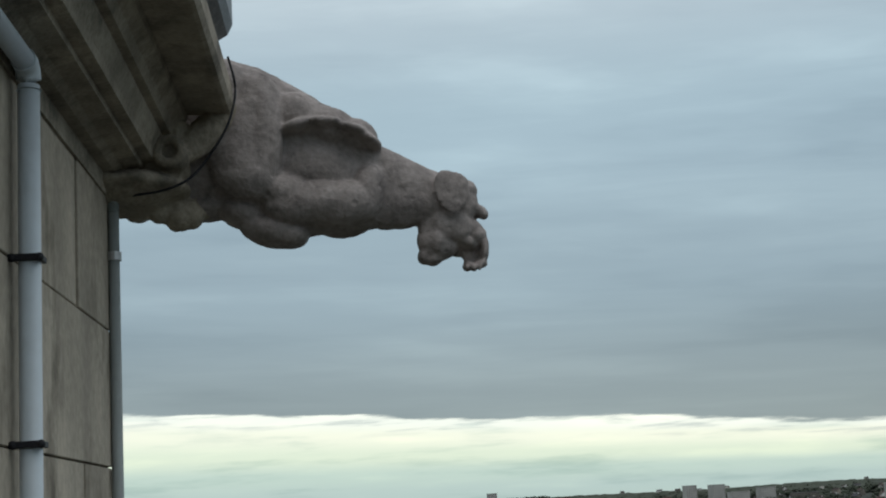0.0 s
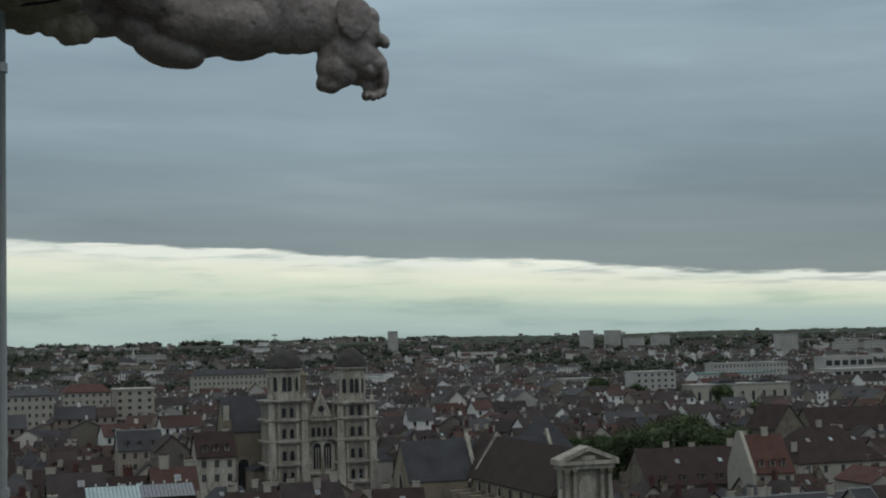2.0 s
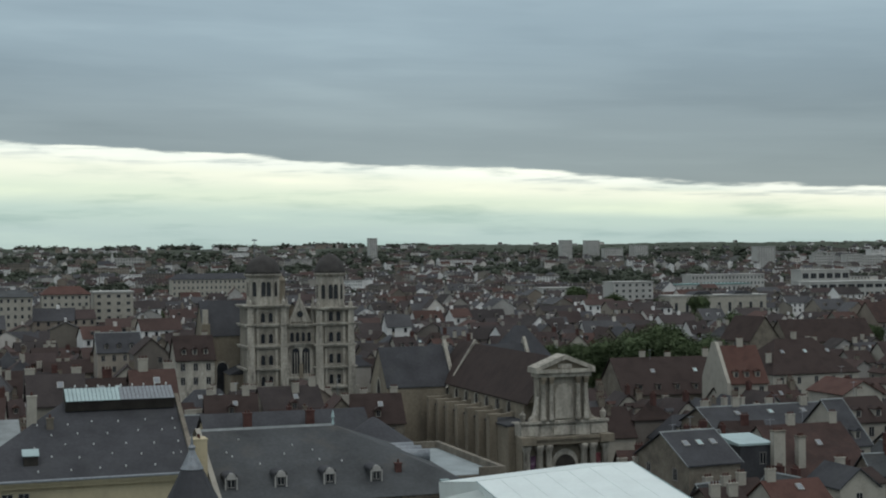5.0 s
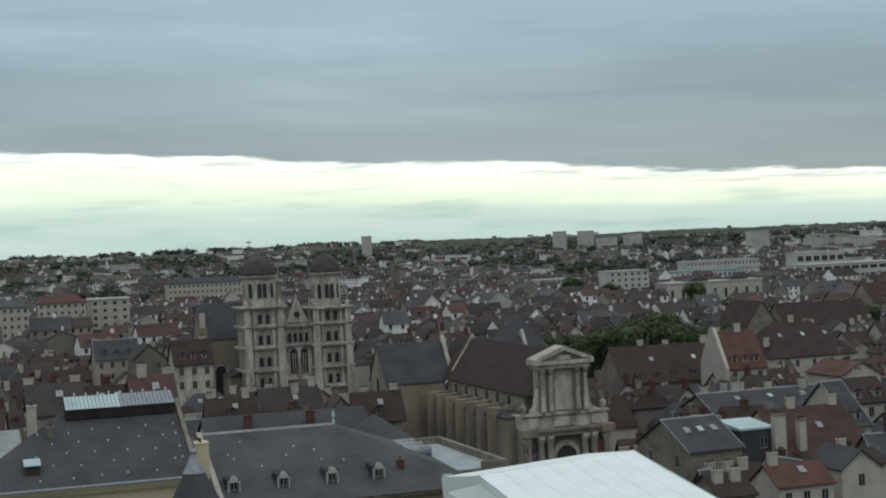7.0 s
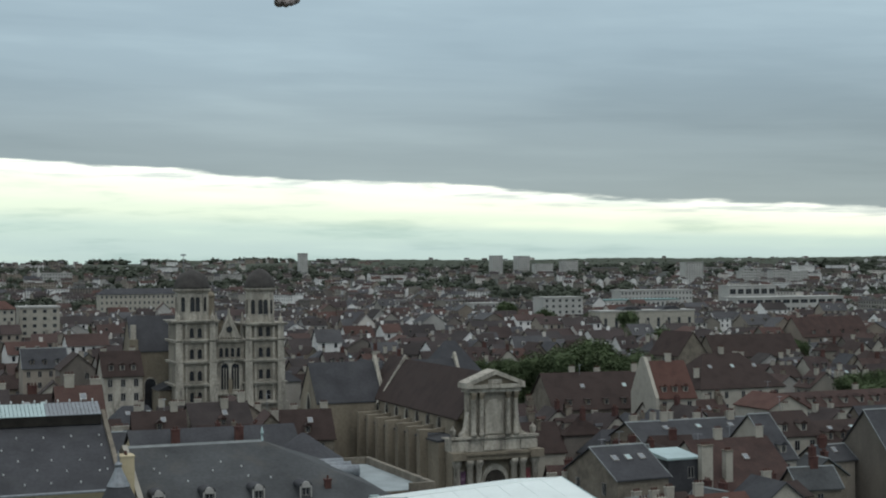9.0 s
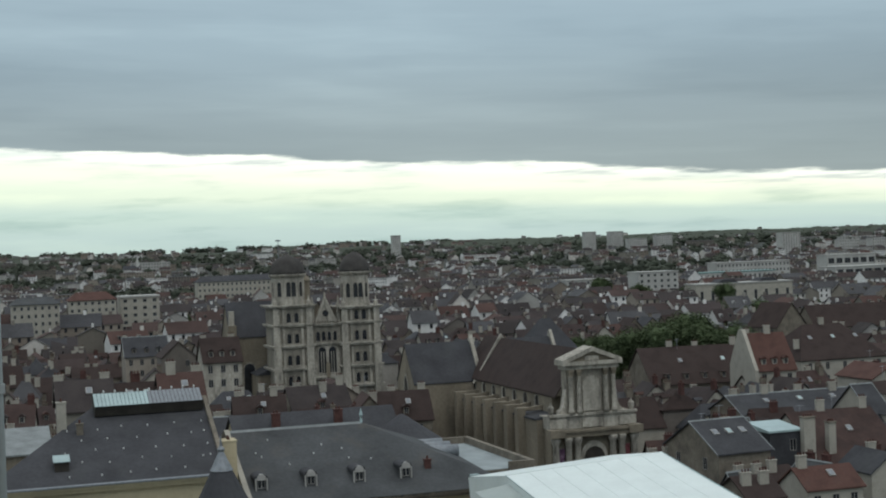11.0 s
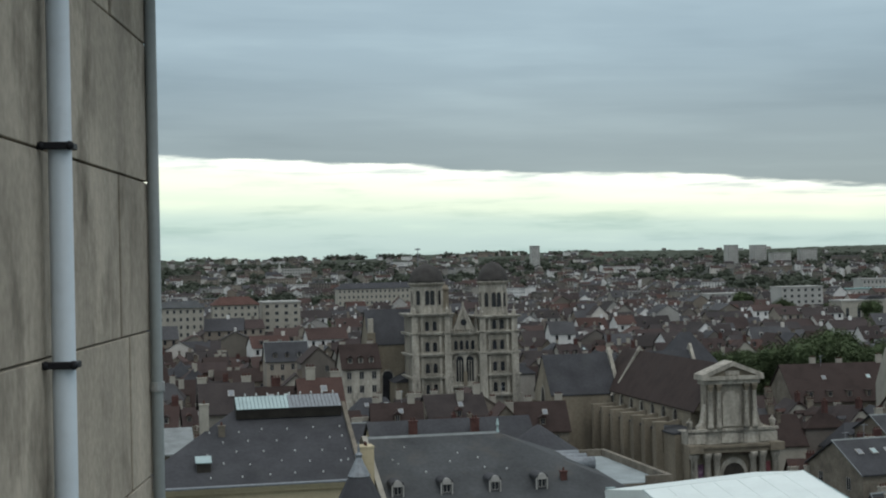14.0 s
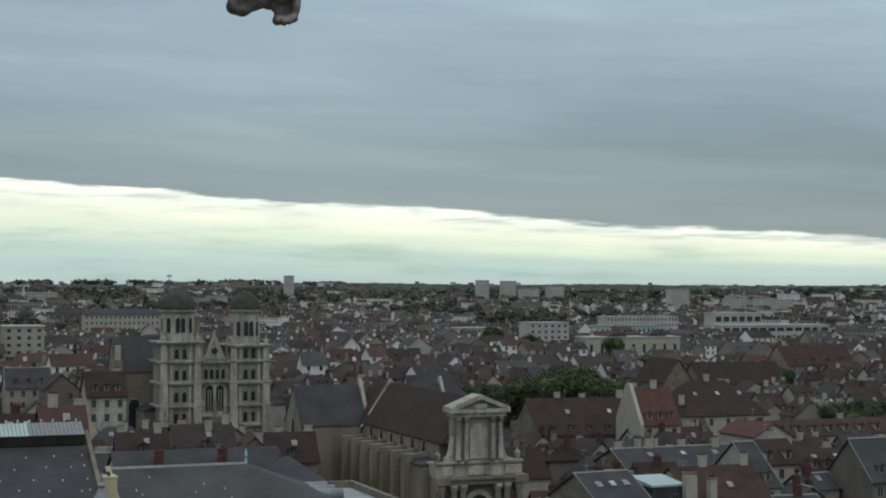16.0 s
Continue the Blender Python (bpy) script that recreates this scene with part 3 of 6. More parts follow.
    blob(1.318, 43.681, 0.009, 0.013, 0.012, 0, -0.045)           # worn teeth
    blob(1.343, 43.676, 0.009, 0.013, 0.012, 0, -0.045)
    blob(1.367, 43.678, 0.010, 0.013, 0.012, 0, -0.045)
    ob = part("gargoyle", bm, M_GARG)
    ob.matrix_world = pose(0, 4.90, 0)
    tagged(ob, "weathered grey stone gargoyle of a crouching beast, mouth open", "gargoyle")
    rm = ob.modifiers.new("merge", "REMESH")
    rm.mode, rm.voxel_size, rm.use_smooth_shade = "VOXEL", 0.007, True
    sm = ob.modifiers.new("soften", "SMOOTH")
    sm.iterations = 2
    for size, strength in ((0.18, 0.018), (0.07, 0.005), (0.025, 0.0028)):
        tex = bpy.data.textures.new("stone_relief", "CLOUDS")
        tex.noise_scale, tex.noise_depth = size, 3
        dm = ob.modifiers.new("relief", "DISPLACE")
        dm.texture, dm.strength, dm.mid_level = tex, strength, 0.5


def make_cable():
    """A thin black cable that sags from the cornice's lip, round the corbel, to the corner."""
    pts = [Vector(p) for p in ((0.455, 4.60, 44.47), (0.478, 4.61, 44.36), (0.462, 4.60, 44.25), (0.42, 4.59, 44.155), (0.345, 4.575, 44.045), (0.285, 4.56, 43.99), (0.20, 4.565, 43.962), (0.10, 4.585, 43.955), (0.06, 4.60, 43.95))]
    fine = []
    for i in range(len(pts) - 1):
        a, b, c, d = pts[max(i - 1, 0)], pts[i], pts[i + 1], pts[min(i + 2, len(pts) - 1)]
        for k in range(5):
            u = k / 5
            fine.append(0.5 * ((2 * b) + (c - a) * u + (2 * a - 5 * b + 4 * c - d) * u * u + (3 * b - a - 3 * c + d) * u ** 3))
    fine.append(pts[-1])
    tagged(part("cable", tube(fine, 0.0048, 8), M_CLAMP), "thin black cable sagging under the stone cornice", "cable")


before = set(scene.objects)
make_tower()
make_cornice()
pipe_run()
conductor_pipe()
make_gargoyle()
make_cable()
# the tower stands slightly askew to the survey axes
ASKEW = pose(0, 0, 0, 0, 0, -0.565)
for ob in [o for o in scene.objects if o not in before and o.parent is None]:
    ob.matrix_world = ASKEW @ ob.matrix_basis

# ---------------------------------------------------------------- pieces shared by the buildings


def window_mesh(w, h, name="window", panes=2, glass=None, frame_mat=None):
    """A window: panes sunk in a frame, all one piece; its face lies in the plane y = 0, towards -y."""
    bm = bmesh.new()
    xs = [-w / 2 + w * i / panes for i in range(panes + 1)]
    front = [[bm.verts.new((x, -0.05, z)) for x in xs] for z in (0, h)]
    back = [[bm.verts.new((x, 0.10, z)) for x in (xs[0], xs[-1])] for z in (0, h)]
    faces = [bm.faces.new((front[0][i], front[0][i + 1], front[1][i + 1], front[1][i])) for i in range(panes)]
    bm.faces.new((back[0][0], front[0][0], front[1][0], back[1][0]))
    bm.faces.new((front[0][-1], back[0][1], back[1][1], front[1][-1]))
    bm.faces.new([*front[1], back[1][1], back[1][0]])
    bm.faces.new([*front[0][::-1], back[0][0], back[0][1]])
    bmesh.ops.recalc_face_normals(bm, faces=bm.faces[:])
    bmesh.ops.inset_individual(bm, faces=faces, thickness=0.09 * min(w, 1.2) * 2 / (panes + 1), depth=-0.04)
    for f in faces:
        f.material_index = 1
    return mesh_of(name, bm, [frame_mat or M_FRAME, glass or M_GLASS])


def opening_mesh(w, h, pointed=False, name="opening"):
    """A dark arched opening sunk in a stone surround that stands proud, in one piece."""
    bm = arch_prism(w * 1.28, h * 1.10, -0.14, 0.10, 8, None, 0, -0.1, pointed)
    front = [f for f in bm.faces if len(f.verts) > 4 and f.calc_center_median().y < -0.1]
    bmesh.ops.inset_individual(bm, faces=front, thickness=w * 0.13, depth=-0.11)
    for f in front:
        f.material_index = 1
    return mesh_of(name, bm, [M_ASHLAR, M_GLASS])


WIN = window_mesh(1.0, 1.7)
WIN_SMALL = window_mesh(0.8, 1.1)


def gable_roof(w, d, ze, zr, over=0.35, t=0.22, axis="x", hip=0.0):
    """Two slabs of roof over w (along x) by d (along y), from eave height ze to ridge zr. The ridge lies along axis."""
    bms = []
    W, D = (w, d) if axis == "x" else (d, w)
    k = over * (zr - ze) / (D / 2)
    for s in (-1, 1):
        bm = bmesh.new()
        top = [(-W / 2 - over, s * (D / 2 + over), ze - k), (W / 2 + over, s * (D / 2 + over), ze - k), (W / 2 + over - hip, 0, zr), (-W / 2 - over + hip, 0, zr)]
        a = [bm.verts.new((x, y, z + t)) for x, y, z in top]
        b = [bm.verts.new((x, y, z)) for x, y, z in top]
        bm.faces.new(a)
        bm.faces.new(b[::-1])
        for i in range(4):
            bm.faces.new((a[i], b[i], b[(i + 1) % 4], a[(i + 1) % 4]))
        bmesh.ops.recalc_face_normals(bm, faces=bm.faces[:])
        if axis == "y":
            bm.transform(Matrix.Rotation(math.pi / 2, 4, "Z"))
        bms.append(bm)
    if hip:
        for s in (-1, 1):
            bm = bmesh.new()
            top = [(s * (W / 2 + over), -(D / 2 + over), ze - k), (s * (W / 2 + over), D / 2 + over, ze - k), (s * (W / 2 + over - hip), 0, zr)]
            a = [bm.verts.new((x, y, z + t)) for x, y, z in top]
            b = [bm.verts.new((x, y, z)) for x, y, z in top]
            bm.faces.new(a)
            bm.faces.new(b[::-1])
            for i in range(3):
                bm.faces.new((a[i], b[i], b[(i + 1) % 3], a[(i + 1) % 3]))
            bmesh.ops.recalc_face_normals(bm, faces=bm.faces[:])
            if axis == "y":
                bm.transform(Matrix.Rotation(math.pi / 2, 4, "Z"))
            bms.append(bm)
    return bms


def gable_walls(w, d, ze, zr, axis="x", hip=0.0):
    """The wall of a house with its gables, closed on top under the roof."""
    if hip:
        return box(-w / 2, w / 2, -d / 2, d / 2, 0, ze)
    zr = zr - 0.02
    if axis == "x":
        return extrude_x([(-d / 2, 0), (d / 2, 0), (d / 2, ze), (0, zr), (-d / 2, ze)], -w / 2, w / 2)
    return extrude_y([(-w / 2, 0), (w / 2, 0), (w / 2, ze), (0, zr), (-w / 2, ze)], -d / 2, d / 2)


def chimney(w, d, h, pots=2, mat=None):
    bm = box(-w / 2, w / 2, -d / 2, d / 2, 0, h)
    box(-w / 2 - 0.07, w / 2 + 0.07, -d / 2 - 0.07, d / 2 + 0.07, h, h + 0.16, 0, bm)
    k = len(bm.faces)
    for i in range(pots):
        lathe([(0.13, h + 0.16), (0.10, h + 0.55)], 8, bm, (i - (pots - 1) / 2) * 0.42 if w > d else 0, 0 if w > d else (i - (pots - 1) / 2) * 0.42)
    bm.faces.ensure_lookup_table()
    for i in range(k, len(bm.faces)):
        bm.faces[i].material_index = 1
    return mesh_of("chimney", bm, [mat or M_WHITEWALL, M_TILE_RED])


def dormer_parts(parent, x, y, z, w=1.1, h=1.5, depth=1.8, roof=None, wall=None, gabled=True, arched=False):
    """A dormer that faces -y: cheeks, its own small roof, and a window."""
    d = part("dormer", box(-w / 2, w / 2, 0, depth, -0.6, h), wall or M_WHITEWALL, parent)
    d.matrix_basis = pose(x, y, z)
    if arched:
        arc = [(math.cos(a * math.pi / 8), math.sin(a * math.pi / 8)) for a in range(9)]
        bm = extrude_y([((w / 2 + 0.16) * c, h - 0.1 + 0.46 * q) for c, q in arc] + [(-w / 2 - 0.16, h - 0.22), (w / 2 + 0.16, h - 0.22)], -0.12, depth)
        part("dormer_head", extrude_y([(w * 0.42 * c, h - 0.02 + 0.40 * q) for c, q in arc] + [(-w * 0.42, h - 0.3), (w * 0.42, h - 0.3)], -0.19, 0.2), M_FRAME, d)
        for sx in (-1, 1):
            part("dormer_jamb", box(sx * w * 0.52 - 0.07, sx * w * 0.52 + 0.07, -0.17, 0.1, -0.1, h - 0.1), M_FRAME, d)
    elif gabled:
        bm = extrude_y([(-w / 2 - 0.2, h), (w / 2 + 0.2, h), (w / 2 + 0.2, h + 0.1), (0, h + 0.62), (-w / 2 - 0.2, h + 0.1)], -0.25, depth)
    else:
        bm = box(-w / 2 - 0.15, w / 2 + 0.15, -0.2, depth, h, h + 0.14)
    part("dormer_roof", bm, roof or M_SLATE, d)
    s = shared("window", WIN_SMALL, d, pose(0, -0.03, 0.15) @ Matrix.Diagonal((w * 0.85, 1, h / 1.35, 1)))
    return d


# ---------------------------------------------------------------- the twin-towered church


def make_twin_church():
    ch = empty("church", town(19.3, 350), "pale limestone twin-towered renaissance church with dark domes", "church")
    win = opening_mesh(0.95, 2.3)
    tall = opening_mesh(1.75, 6.0)
    bell = opening_mesh(1.0, 3.4)
    for cx, top in ((-8.3, 30.8), (8.4, 29.9)):
        tower = part("tower", box(cx - 4.7, cx + 4.7, 0, 9.5, 0, top - 0.6), M_ASHLAR_MID, ch)
        for z, p in ((top - 0.9, 0.75), (25.3, 0.55), (20.2, 0.55), (14.8, 0.6), (10.0, 0.6)):
            c = box(cx - 4.7 - p, cx + 4.7 + p, -p, 9.5 + p, z - 0.15, z + 0.22)
            box(cx - 4.7 - p * 1.4, cx + 4.7 + p * 1.4, -p * 1.4, 9.5 + p * 1.4, z + 0.22, z + 0.5, 0, c)
            part("cornice", c, M_ASHLAR, tower)
        for z in (26.2, 21.2, 16.0, 11.0):
            for dx in (-0.95, 0.95):
                shared("window", win, tower, pose(cx + dx, 0, z))
            part("sill_course", box(cx - 3.0, cx + 3.0, -0.22, 0.1, z - 0.55, z - 0.25), M_ASHLAR, tower)
            part("colonnette", lathe([(0.16, z - 0.25), (0.12, z), (0.12, z + 2.3), (0.2, z + 2.6)], 8, None, cx, -0.2), M_ASHLAR, tower)
            for dx in (-2.25, 2.25):
                part("pilaster", box(cx + dx - 0.28, cx + dx + 0.28, -0.28, 0.1, z - 0.9, z + 3.6), M_ASHLAR, tower)
        for sx in (-1, 1):
            b = box(cx + sx * 4.0 - 0.95, cx + sx * 4.0 + 0.95, -1.1, 0.3, 0, 14.6)
            box(cx + sx * 4.0 - 0.85, cx + sx * 4.0 + 0.85, -0.85, 0.3, 14.6, 20.1, 0, b)
            box(cx + sx * 4.0 - 0.75, cx + sx * 4.0 + 0.75, -0.65, 0.3, 20.1, 25.2, 0, b)
            box(cx + sx * 4.0 - 0.7, cx + sx * 4.0 + 0.7, -0.55, 0.3, 25.2, top - 0.9, 0, b)
            part("buttress", b, M_ASHLAR, tower)
            part("pinnacle", lathe([(0.55, top - 0.4), (0.55, top + 0.5), (0.25, top + 0.9), (0.05, top + 1.9)], 6, None, cx + sx * 4.1, 0.3), M_ASHLAR, tower)
        # belfry with eight sides, cornice and dome
        zb = top - 0.4
        r = 4.15 if cx < 0 else 3.6
        bel = part("belfry", lathe([(r, zb), (r, zb + 1.0), (r - 0.15, zb + 1.0), (r - 0.15, 36.9), (r, 36.9), (r + 0.25, 37.2), (r + 0.5, 37.5), (r + 0.5, 37.8), (r, 37.9)], 8, None, cx + 0.1, 4.7, math.pi / 8), M_ASHLAR, ch)
        for k in range(8):
            a = -math.pi / 2 + k * math.pi / 4
            ap = (r - 0.15) * math.cos(math.pi / 8)
            for off in (-0.62, 0.62) if k % 2 == 0 else (0.0,):
                shared("opening", bell, bel, Matrix.Translation((cx + 0.1, 4.7, zb + 2.0)) @ Matrix.Rotation(a + math.pi / 2, 4, "Z") @ pose(off, -ap, 0))
        dome = part("dome", lathe([(r + 0.3, 37.85), (r + 0.2, 38.3), (r - 0.05, 39.3), (r - 0.6, 40.5), (r - 1.3, 41.4), (1.3, 42.1), (0.5, 42.45), (0.2, 42.6), (0.1, 42.9)], 16, None, cx + 0.1, 4.7), M_DOME, ch, "dark weathered stone dome")
        for f in dome.data.polygons:
            f.use_smooth = True
    part("stair_turret", lathe([(1.3, 0), (1.3, 35.6), (1.5, 35.8), (1.5, 36.2), (0.1, 37.6)], 10, None, -3.4, 7.5), M_ASHLAR_DARK, ch)
    mid = part("portal_bay", box(-3.6, 3.6, 0.6, 9, 0, 25.4), M_ASHLAR_MID, ch)
    for dx in (-1.25, 1.25):
        shared("great_window", tall, mid, pose(dx, 0.27, 13.6))
        for k in (-0.3, 0.3):
            part("mullion", box(dx + k - 0.08, dx + k + 0.08, 0.08, 0.25, 13.6, 18.8), M_ASHLAR, mid)
    part("arch", arch_prism(6.4, 8.4, 0.3, 0.6, 12, None, 0, 12.4), M_ASHLAR, mid)
    part("statue_niche", arch_prism(0.9, 3.6, -0.2, 0.5, 8, None, 0, 12.6), M_ASHLAR_DARK, mid)
    niche = opening_mesh(0.8, 2.2, name="niche")
    for i in range(4):
        shared("niche", niche, mid, pose(-2.1 + i * 1.4, 0.55, 21.4))
    for z in (20.4, 25.0, 12.2):
        c = box(-3.7, 3.7, 0.0, 0.7, z, z + 0.35)
        box(-3.7, 3.7, -0.2, 0.7, z + 0.35, z + 0.6, 0, c)
        part("cornice", c, M_ASHLAR, mid)
    for i in range(11):
        part("baluster", lathe([(0.12, 25.6), (0.18, 26.0), (0.1, 26.5)], 6, None, -3.2 + i * 0.64, 0.2), M_ASHLAR, mid)
    gab = part("gable", extrude_y([(-2.3, 26.2), (2.3, 26.2), (0, 31.3)], 0.9, 1.7), M_ASHLAR, ch)
    part("oculus", lathe([(0.75, 0), (0.75, 0.2)], 16), M_GLASS, gab).matrix_basis = pose(0, 0.95, 28.0, 90)
    part("gable_coping", extrude_y([(-2.75, 26.1), (-2.2, 26.1), (0, 31.1), (2.2, 26.1), (2.75, 26.1), (0.12, 31.9), (0.12, 33.0), (-0.12, 33.0), (-0.12, 31.9)], 0.7, 1.9), M_ASHLAR, gab)
    for sx in (-3.2, 3.2):
        part("pinnacle", lathe([(0.45, 25.4), (0.45, 29.2), (0.6, 29.4), (0.06, 32.2)], 8, None, sx, 0.9), M_ASHLAR, ch)
    part("portal", arch_prism(4.2, 9.0, -0.2, 0.7, 10), M_SHADE_DARK, mid)
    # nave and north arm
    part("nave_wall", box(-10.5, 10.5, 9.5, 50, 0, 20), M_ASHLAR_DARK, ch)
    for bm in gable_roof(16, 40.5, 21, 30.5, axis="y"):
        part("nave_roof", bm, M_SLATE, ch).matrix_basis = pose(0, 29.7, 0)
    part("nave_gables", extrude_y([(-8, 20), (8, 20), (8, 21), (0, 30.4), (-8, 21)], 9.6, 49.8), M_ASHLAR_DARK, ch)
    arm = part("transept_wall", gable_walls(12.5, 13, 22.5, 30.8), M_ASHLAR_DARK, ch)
    arm.matrix_basis = pose(-14.6, 22, 0)
    for bm in gable_roof(12.5, 13, 22.5, 30.8, over=0.2):
        part("transept_roof", bm, M_SLATE, ch).matrix_basis = pose(-14.6, 22, 0)
    part("buttress", box(-21.6, -19.6, 13.6, 16.4, 0, 25.5), M_ASHLAR_DARK, ch)
    part("buttress", box(-21.2, -20.0, 14, 16, 25.5, 29), M_ASHLAR, ch)
    part("arch_window", opening_mesh(2.6, 7.5, name="arch_window"), None, ch).matrix_basis = pose(-16.4, 15.4, 8)
    part("chapel_wall", box(-16, -10.4, 6, 15.4, 0, 13.5), M_ASHLAR_DARK, ch)
    part("chapel_roof", extrude_y([(-16.4, 13.5), (-10.4, 13.5), (-10.4, 16.2)], 5.8, 15.5), M_SLATE, ch)
    part("mast", lathe([(0.16, 29), (0.12, 40), (0.07, 46.6)], 8, None, -5.2, 30), M_LEAD, ch)
    part("weather_vane", box(-5.9, -4.5, 29.95, 30.05, 46.0, 46.35), M_LEAD, ch)
    part("east_tower_roof", lathe([(3.0, 28), (3.0, 33), (0.2, 35)], 8, None, 2, 46), M_SLATE, ch)


make_twin_church()

# ---------------------------------------------------------------- the church with the baroque front


def make_baroque_church():
    ch = empty("church", town(55.6, 230), "baroque stone church front with a long brown tiled nave", "church")
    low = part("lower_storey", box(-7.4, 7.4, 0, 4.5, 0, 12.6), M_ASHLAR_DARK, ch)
    for x in (-6.9, -4.7, -3.1, 3.1, 4.7, 6.9):
        col = lathe([(0.75, 0.6), (0.75, 1.4), (0.58, 1.7), (0.60, 5), (0.5, 10.2), (0.62, 10.4), (0.8, 11.0), (0.8, 11.4)], 14, None, x, -0.75)
        for f in col.faces:
            f.smooth = True
        part("column", col, M_ASHLAR, low)
    ent = box(-7.7, 7.7, -1.4, 0.3, 11.4, 12.2)
    box(-8.0, 8.0, -1.7, 0.3, 12.2, 12.6, 0, ent)
    for x in (-6.9, 6.9):
        box(x - 1.2, x + 1.2, -1.9, 0.3, 11.5, 12.75, 0, ent)
    part("entablature", ent, M_ASHLAR_DARK, low)
    part("portal", arch_prism(3.4, 9.6, -0.5, 0.3, 12, None, 0, 0), M_SHADE_DARK, low, "dark arched church doorway")
    sur = part("door_surround", arch_prism(4.6, 10.5, -0.25, 0.3, 12, None, 0, 0), M_ASHLAR, low)
    part("tympanum", box(-1.6, 1.6, -0.55, -0.3, 5.6, 6.0), M_ASHLAR, low)
    part("banner", box(-6.2, -5.3, -0.5, -0.35, 3.4, 9.6), surface("printed_banner", (0.10, 0.05, 0.09), 0.7, 0.6, 1.0, 4, 0.0, stain=((0.3, 0.28, 0.30), 1.2, 0.7)), low, "dark printed hanging banner")
    part("banner", box(5.4, 6.2, -0.5, -0.35, 3.4, 9.6), surface("printed_banner_red", (0.14, 0.045, 0.05), 0.7, 0.5, 1.0, 4, 0.0, stain=((0.3, 0.2, 0.2), 1.2, 0.6)), low, "dark red hanging banner")
    att = part("attic", box(-7.5, 7.5, 0.0, 4.5, 12.62, 14.7), M_ASHLAR, ch)
    for x0, x1 in ((-7.6, -4.6), (-1.9, 1.9), (4.6, 7.6)):
        part("panel", box(x0, x1, -0.3, 0.05, 12.8, 14.3), M_ASHLAR, att)
    part("attic_cornice", box(-7.8, 7.8, -0.45, 0.4, 14.7, 15.1), M_ASHLAR, att)
    up = part("upper_storey", box(-4.3, 4.3, 0.2, 2.4, 15.1, 22.3), M_ASHLAR_MID, ch)
    for x in (-3.75, -2.35, 2.35, 3.75):
        shaft = lathe([(0.52, 15.1), (0.52, 15.6), (0.40, 15.8), (0.41, 18.0), (0.35, 21.0), (0.42, 21.1)], 12, None, x, -0.3)
        for f in shaft.faces:
            f.smooth = len(f.verts) == 4
        part("column", shaft, M_ASHLAR, up)
        part("capital", lathe([(0.36, 21.1), (0.42, 21.4), (0.62, 21.85), (0.62, 22.2)], 4, None, x, -0.3, math.pi / 4), M_ASHLAR_DARK, up)
    nf = part("niche", arch_prism(2.5, 5.2, 0.05, 0.3, 14, None, 0, 15.6), M_ASHLAR, up)
    ring = arch_prism(3.2, 5.7, -0.22, 0.25, 14, None, 0, 15.4)
    part("niche_surround", ring, M_ASHLAR, up).matrix_basis = pose(0, 0.21, 0)
    e2 = box(-4.7, 4.7, -0.5, 2.6, 22.2, 22.9)
    box(-5.2, 5.2, -1.0, 2.9, 22.9, 23.5, 0, e2)
    part("entablature", e2, M_ASHLAR, up)
    ped = extrude_y([(-4.3, 23.5), (4.3, 23.5), (0, 25.2)], -0.4, 2.6)
    part("pediment", ped, M_ASHLAR_DARK, up)
    part("pediment_coping", extrude_y([(-5.2, 23.5), (-4.2, 23.5), (0, 25.1), (4.2, 23.5), (5.2, 23.5), (5.2, 23.8), (0, 25.85), (-5.2, 23.8)], -0.9, 2.8), M_ASHLAR, up)
    part("relief", box(-1.2, 1.2, -0.55, -0.35, 23.6, 24.3), M_ASHLAR, up)
    for sx in (-1, 1):
        pts = [(sx * 4.3, 15.1), (sx * 5.6, 15.1), (sx * 5.5, 15.5), (sx * 5.1, 15.8), (sx * 4.8, 16.5), (sx * 4.6, 17.6), (sx * 4.3, 19.0)]
        part("volute", extrude_y(pts, 0.4, 1.8), M_ASHLAR, up)
        part("urn", lathe([(0.3, 15.1), (0.5, 15.6), (0.55, 16.2), (0.2, 16.6), (0.05, 17.0)], 10, None, sx * 7.1, 0.4), M_ASHLAR, up)
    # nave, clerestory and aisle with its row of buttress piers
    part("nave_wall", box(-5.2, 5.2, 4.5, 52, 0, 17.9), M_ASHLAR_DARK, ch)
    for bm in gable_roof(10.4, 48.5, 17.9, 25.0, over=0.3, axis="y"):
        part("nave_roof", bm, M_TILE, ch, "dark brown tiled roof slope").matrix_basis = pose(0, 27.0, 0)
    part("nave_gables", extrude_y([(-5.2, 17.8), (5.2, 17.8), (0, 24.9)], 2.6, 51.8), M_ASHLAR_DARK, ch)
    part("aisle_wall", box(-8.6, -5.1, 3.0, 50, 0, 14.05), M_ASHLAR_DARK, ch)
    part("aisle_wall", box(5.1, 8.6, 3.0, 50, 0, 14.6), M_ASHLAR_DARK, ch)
    part("aisle_roof", extrude_y([(-8.8, 14.0), (-5.1, 14.0), (-5.1, 14.9), (-8.8, 14.3)], 3, 50), M_SLATE, ch)
    cw = opening_mesh(1.5, 1.9)
    for i in range(7):
        y = 9 + i * 5.4
        shared("clerestory_window", cw, ch, pose(-5.2, y + 2.3, 15.5, 0, 0, -90))
        p = box(-9.9, -8.5, y - 0.75, y + 0.75, 0, 15.2)
        box(-10.0, -7.6, y - 0.65, y + 0.65, 15.2, 15.6, 0, p)
        part("buttress_pier", p, M_ASHLAR_DARK, ch)
        fb = extrude_y([(-9.4, 15.0), (-5.1, 15.0), (-5.1, 15.9), (-8.4, 15.4)], y - 0.22, y + 0.22)
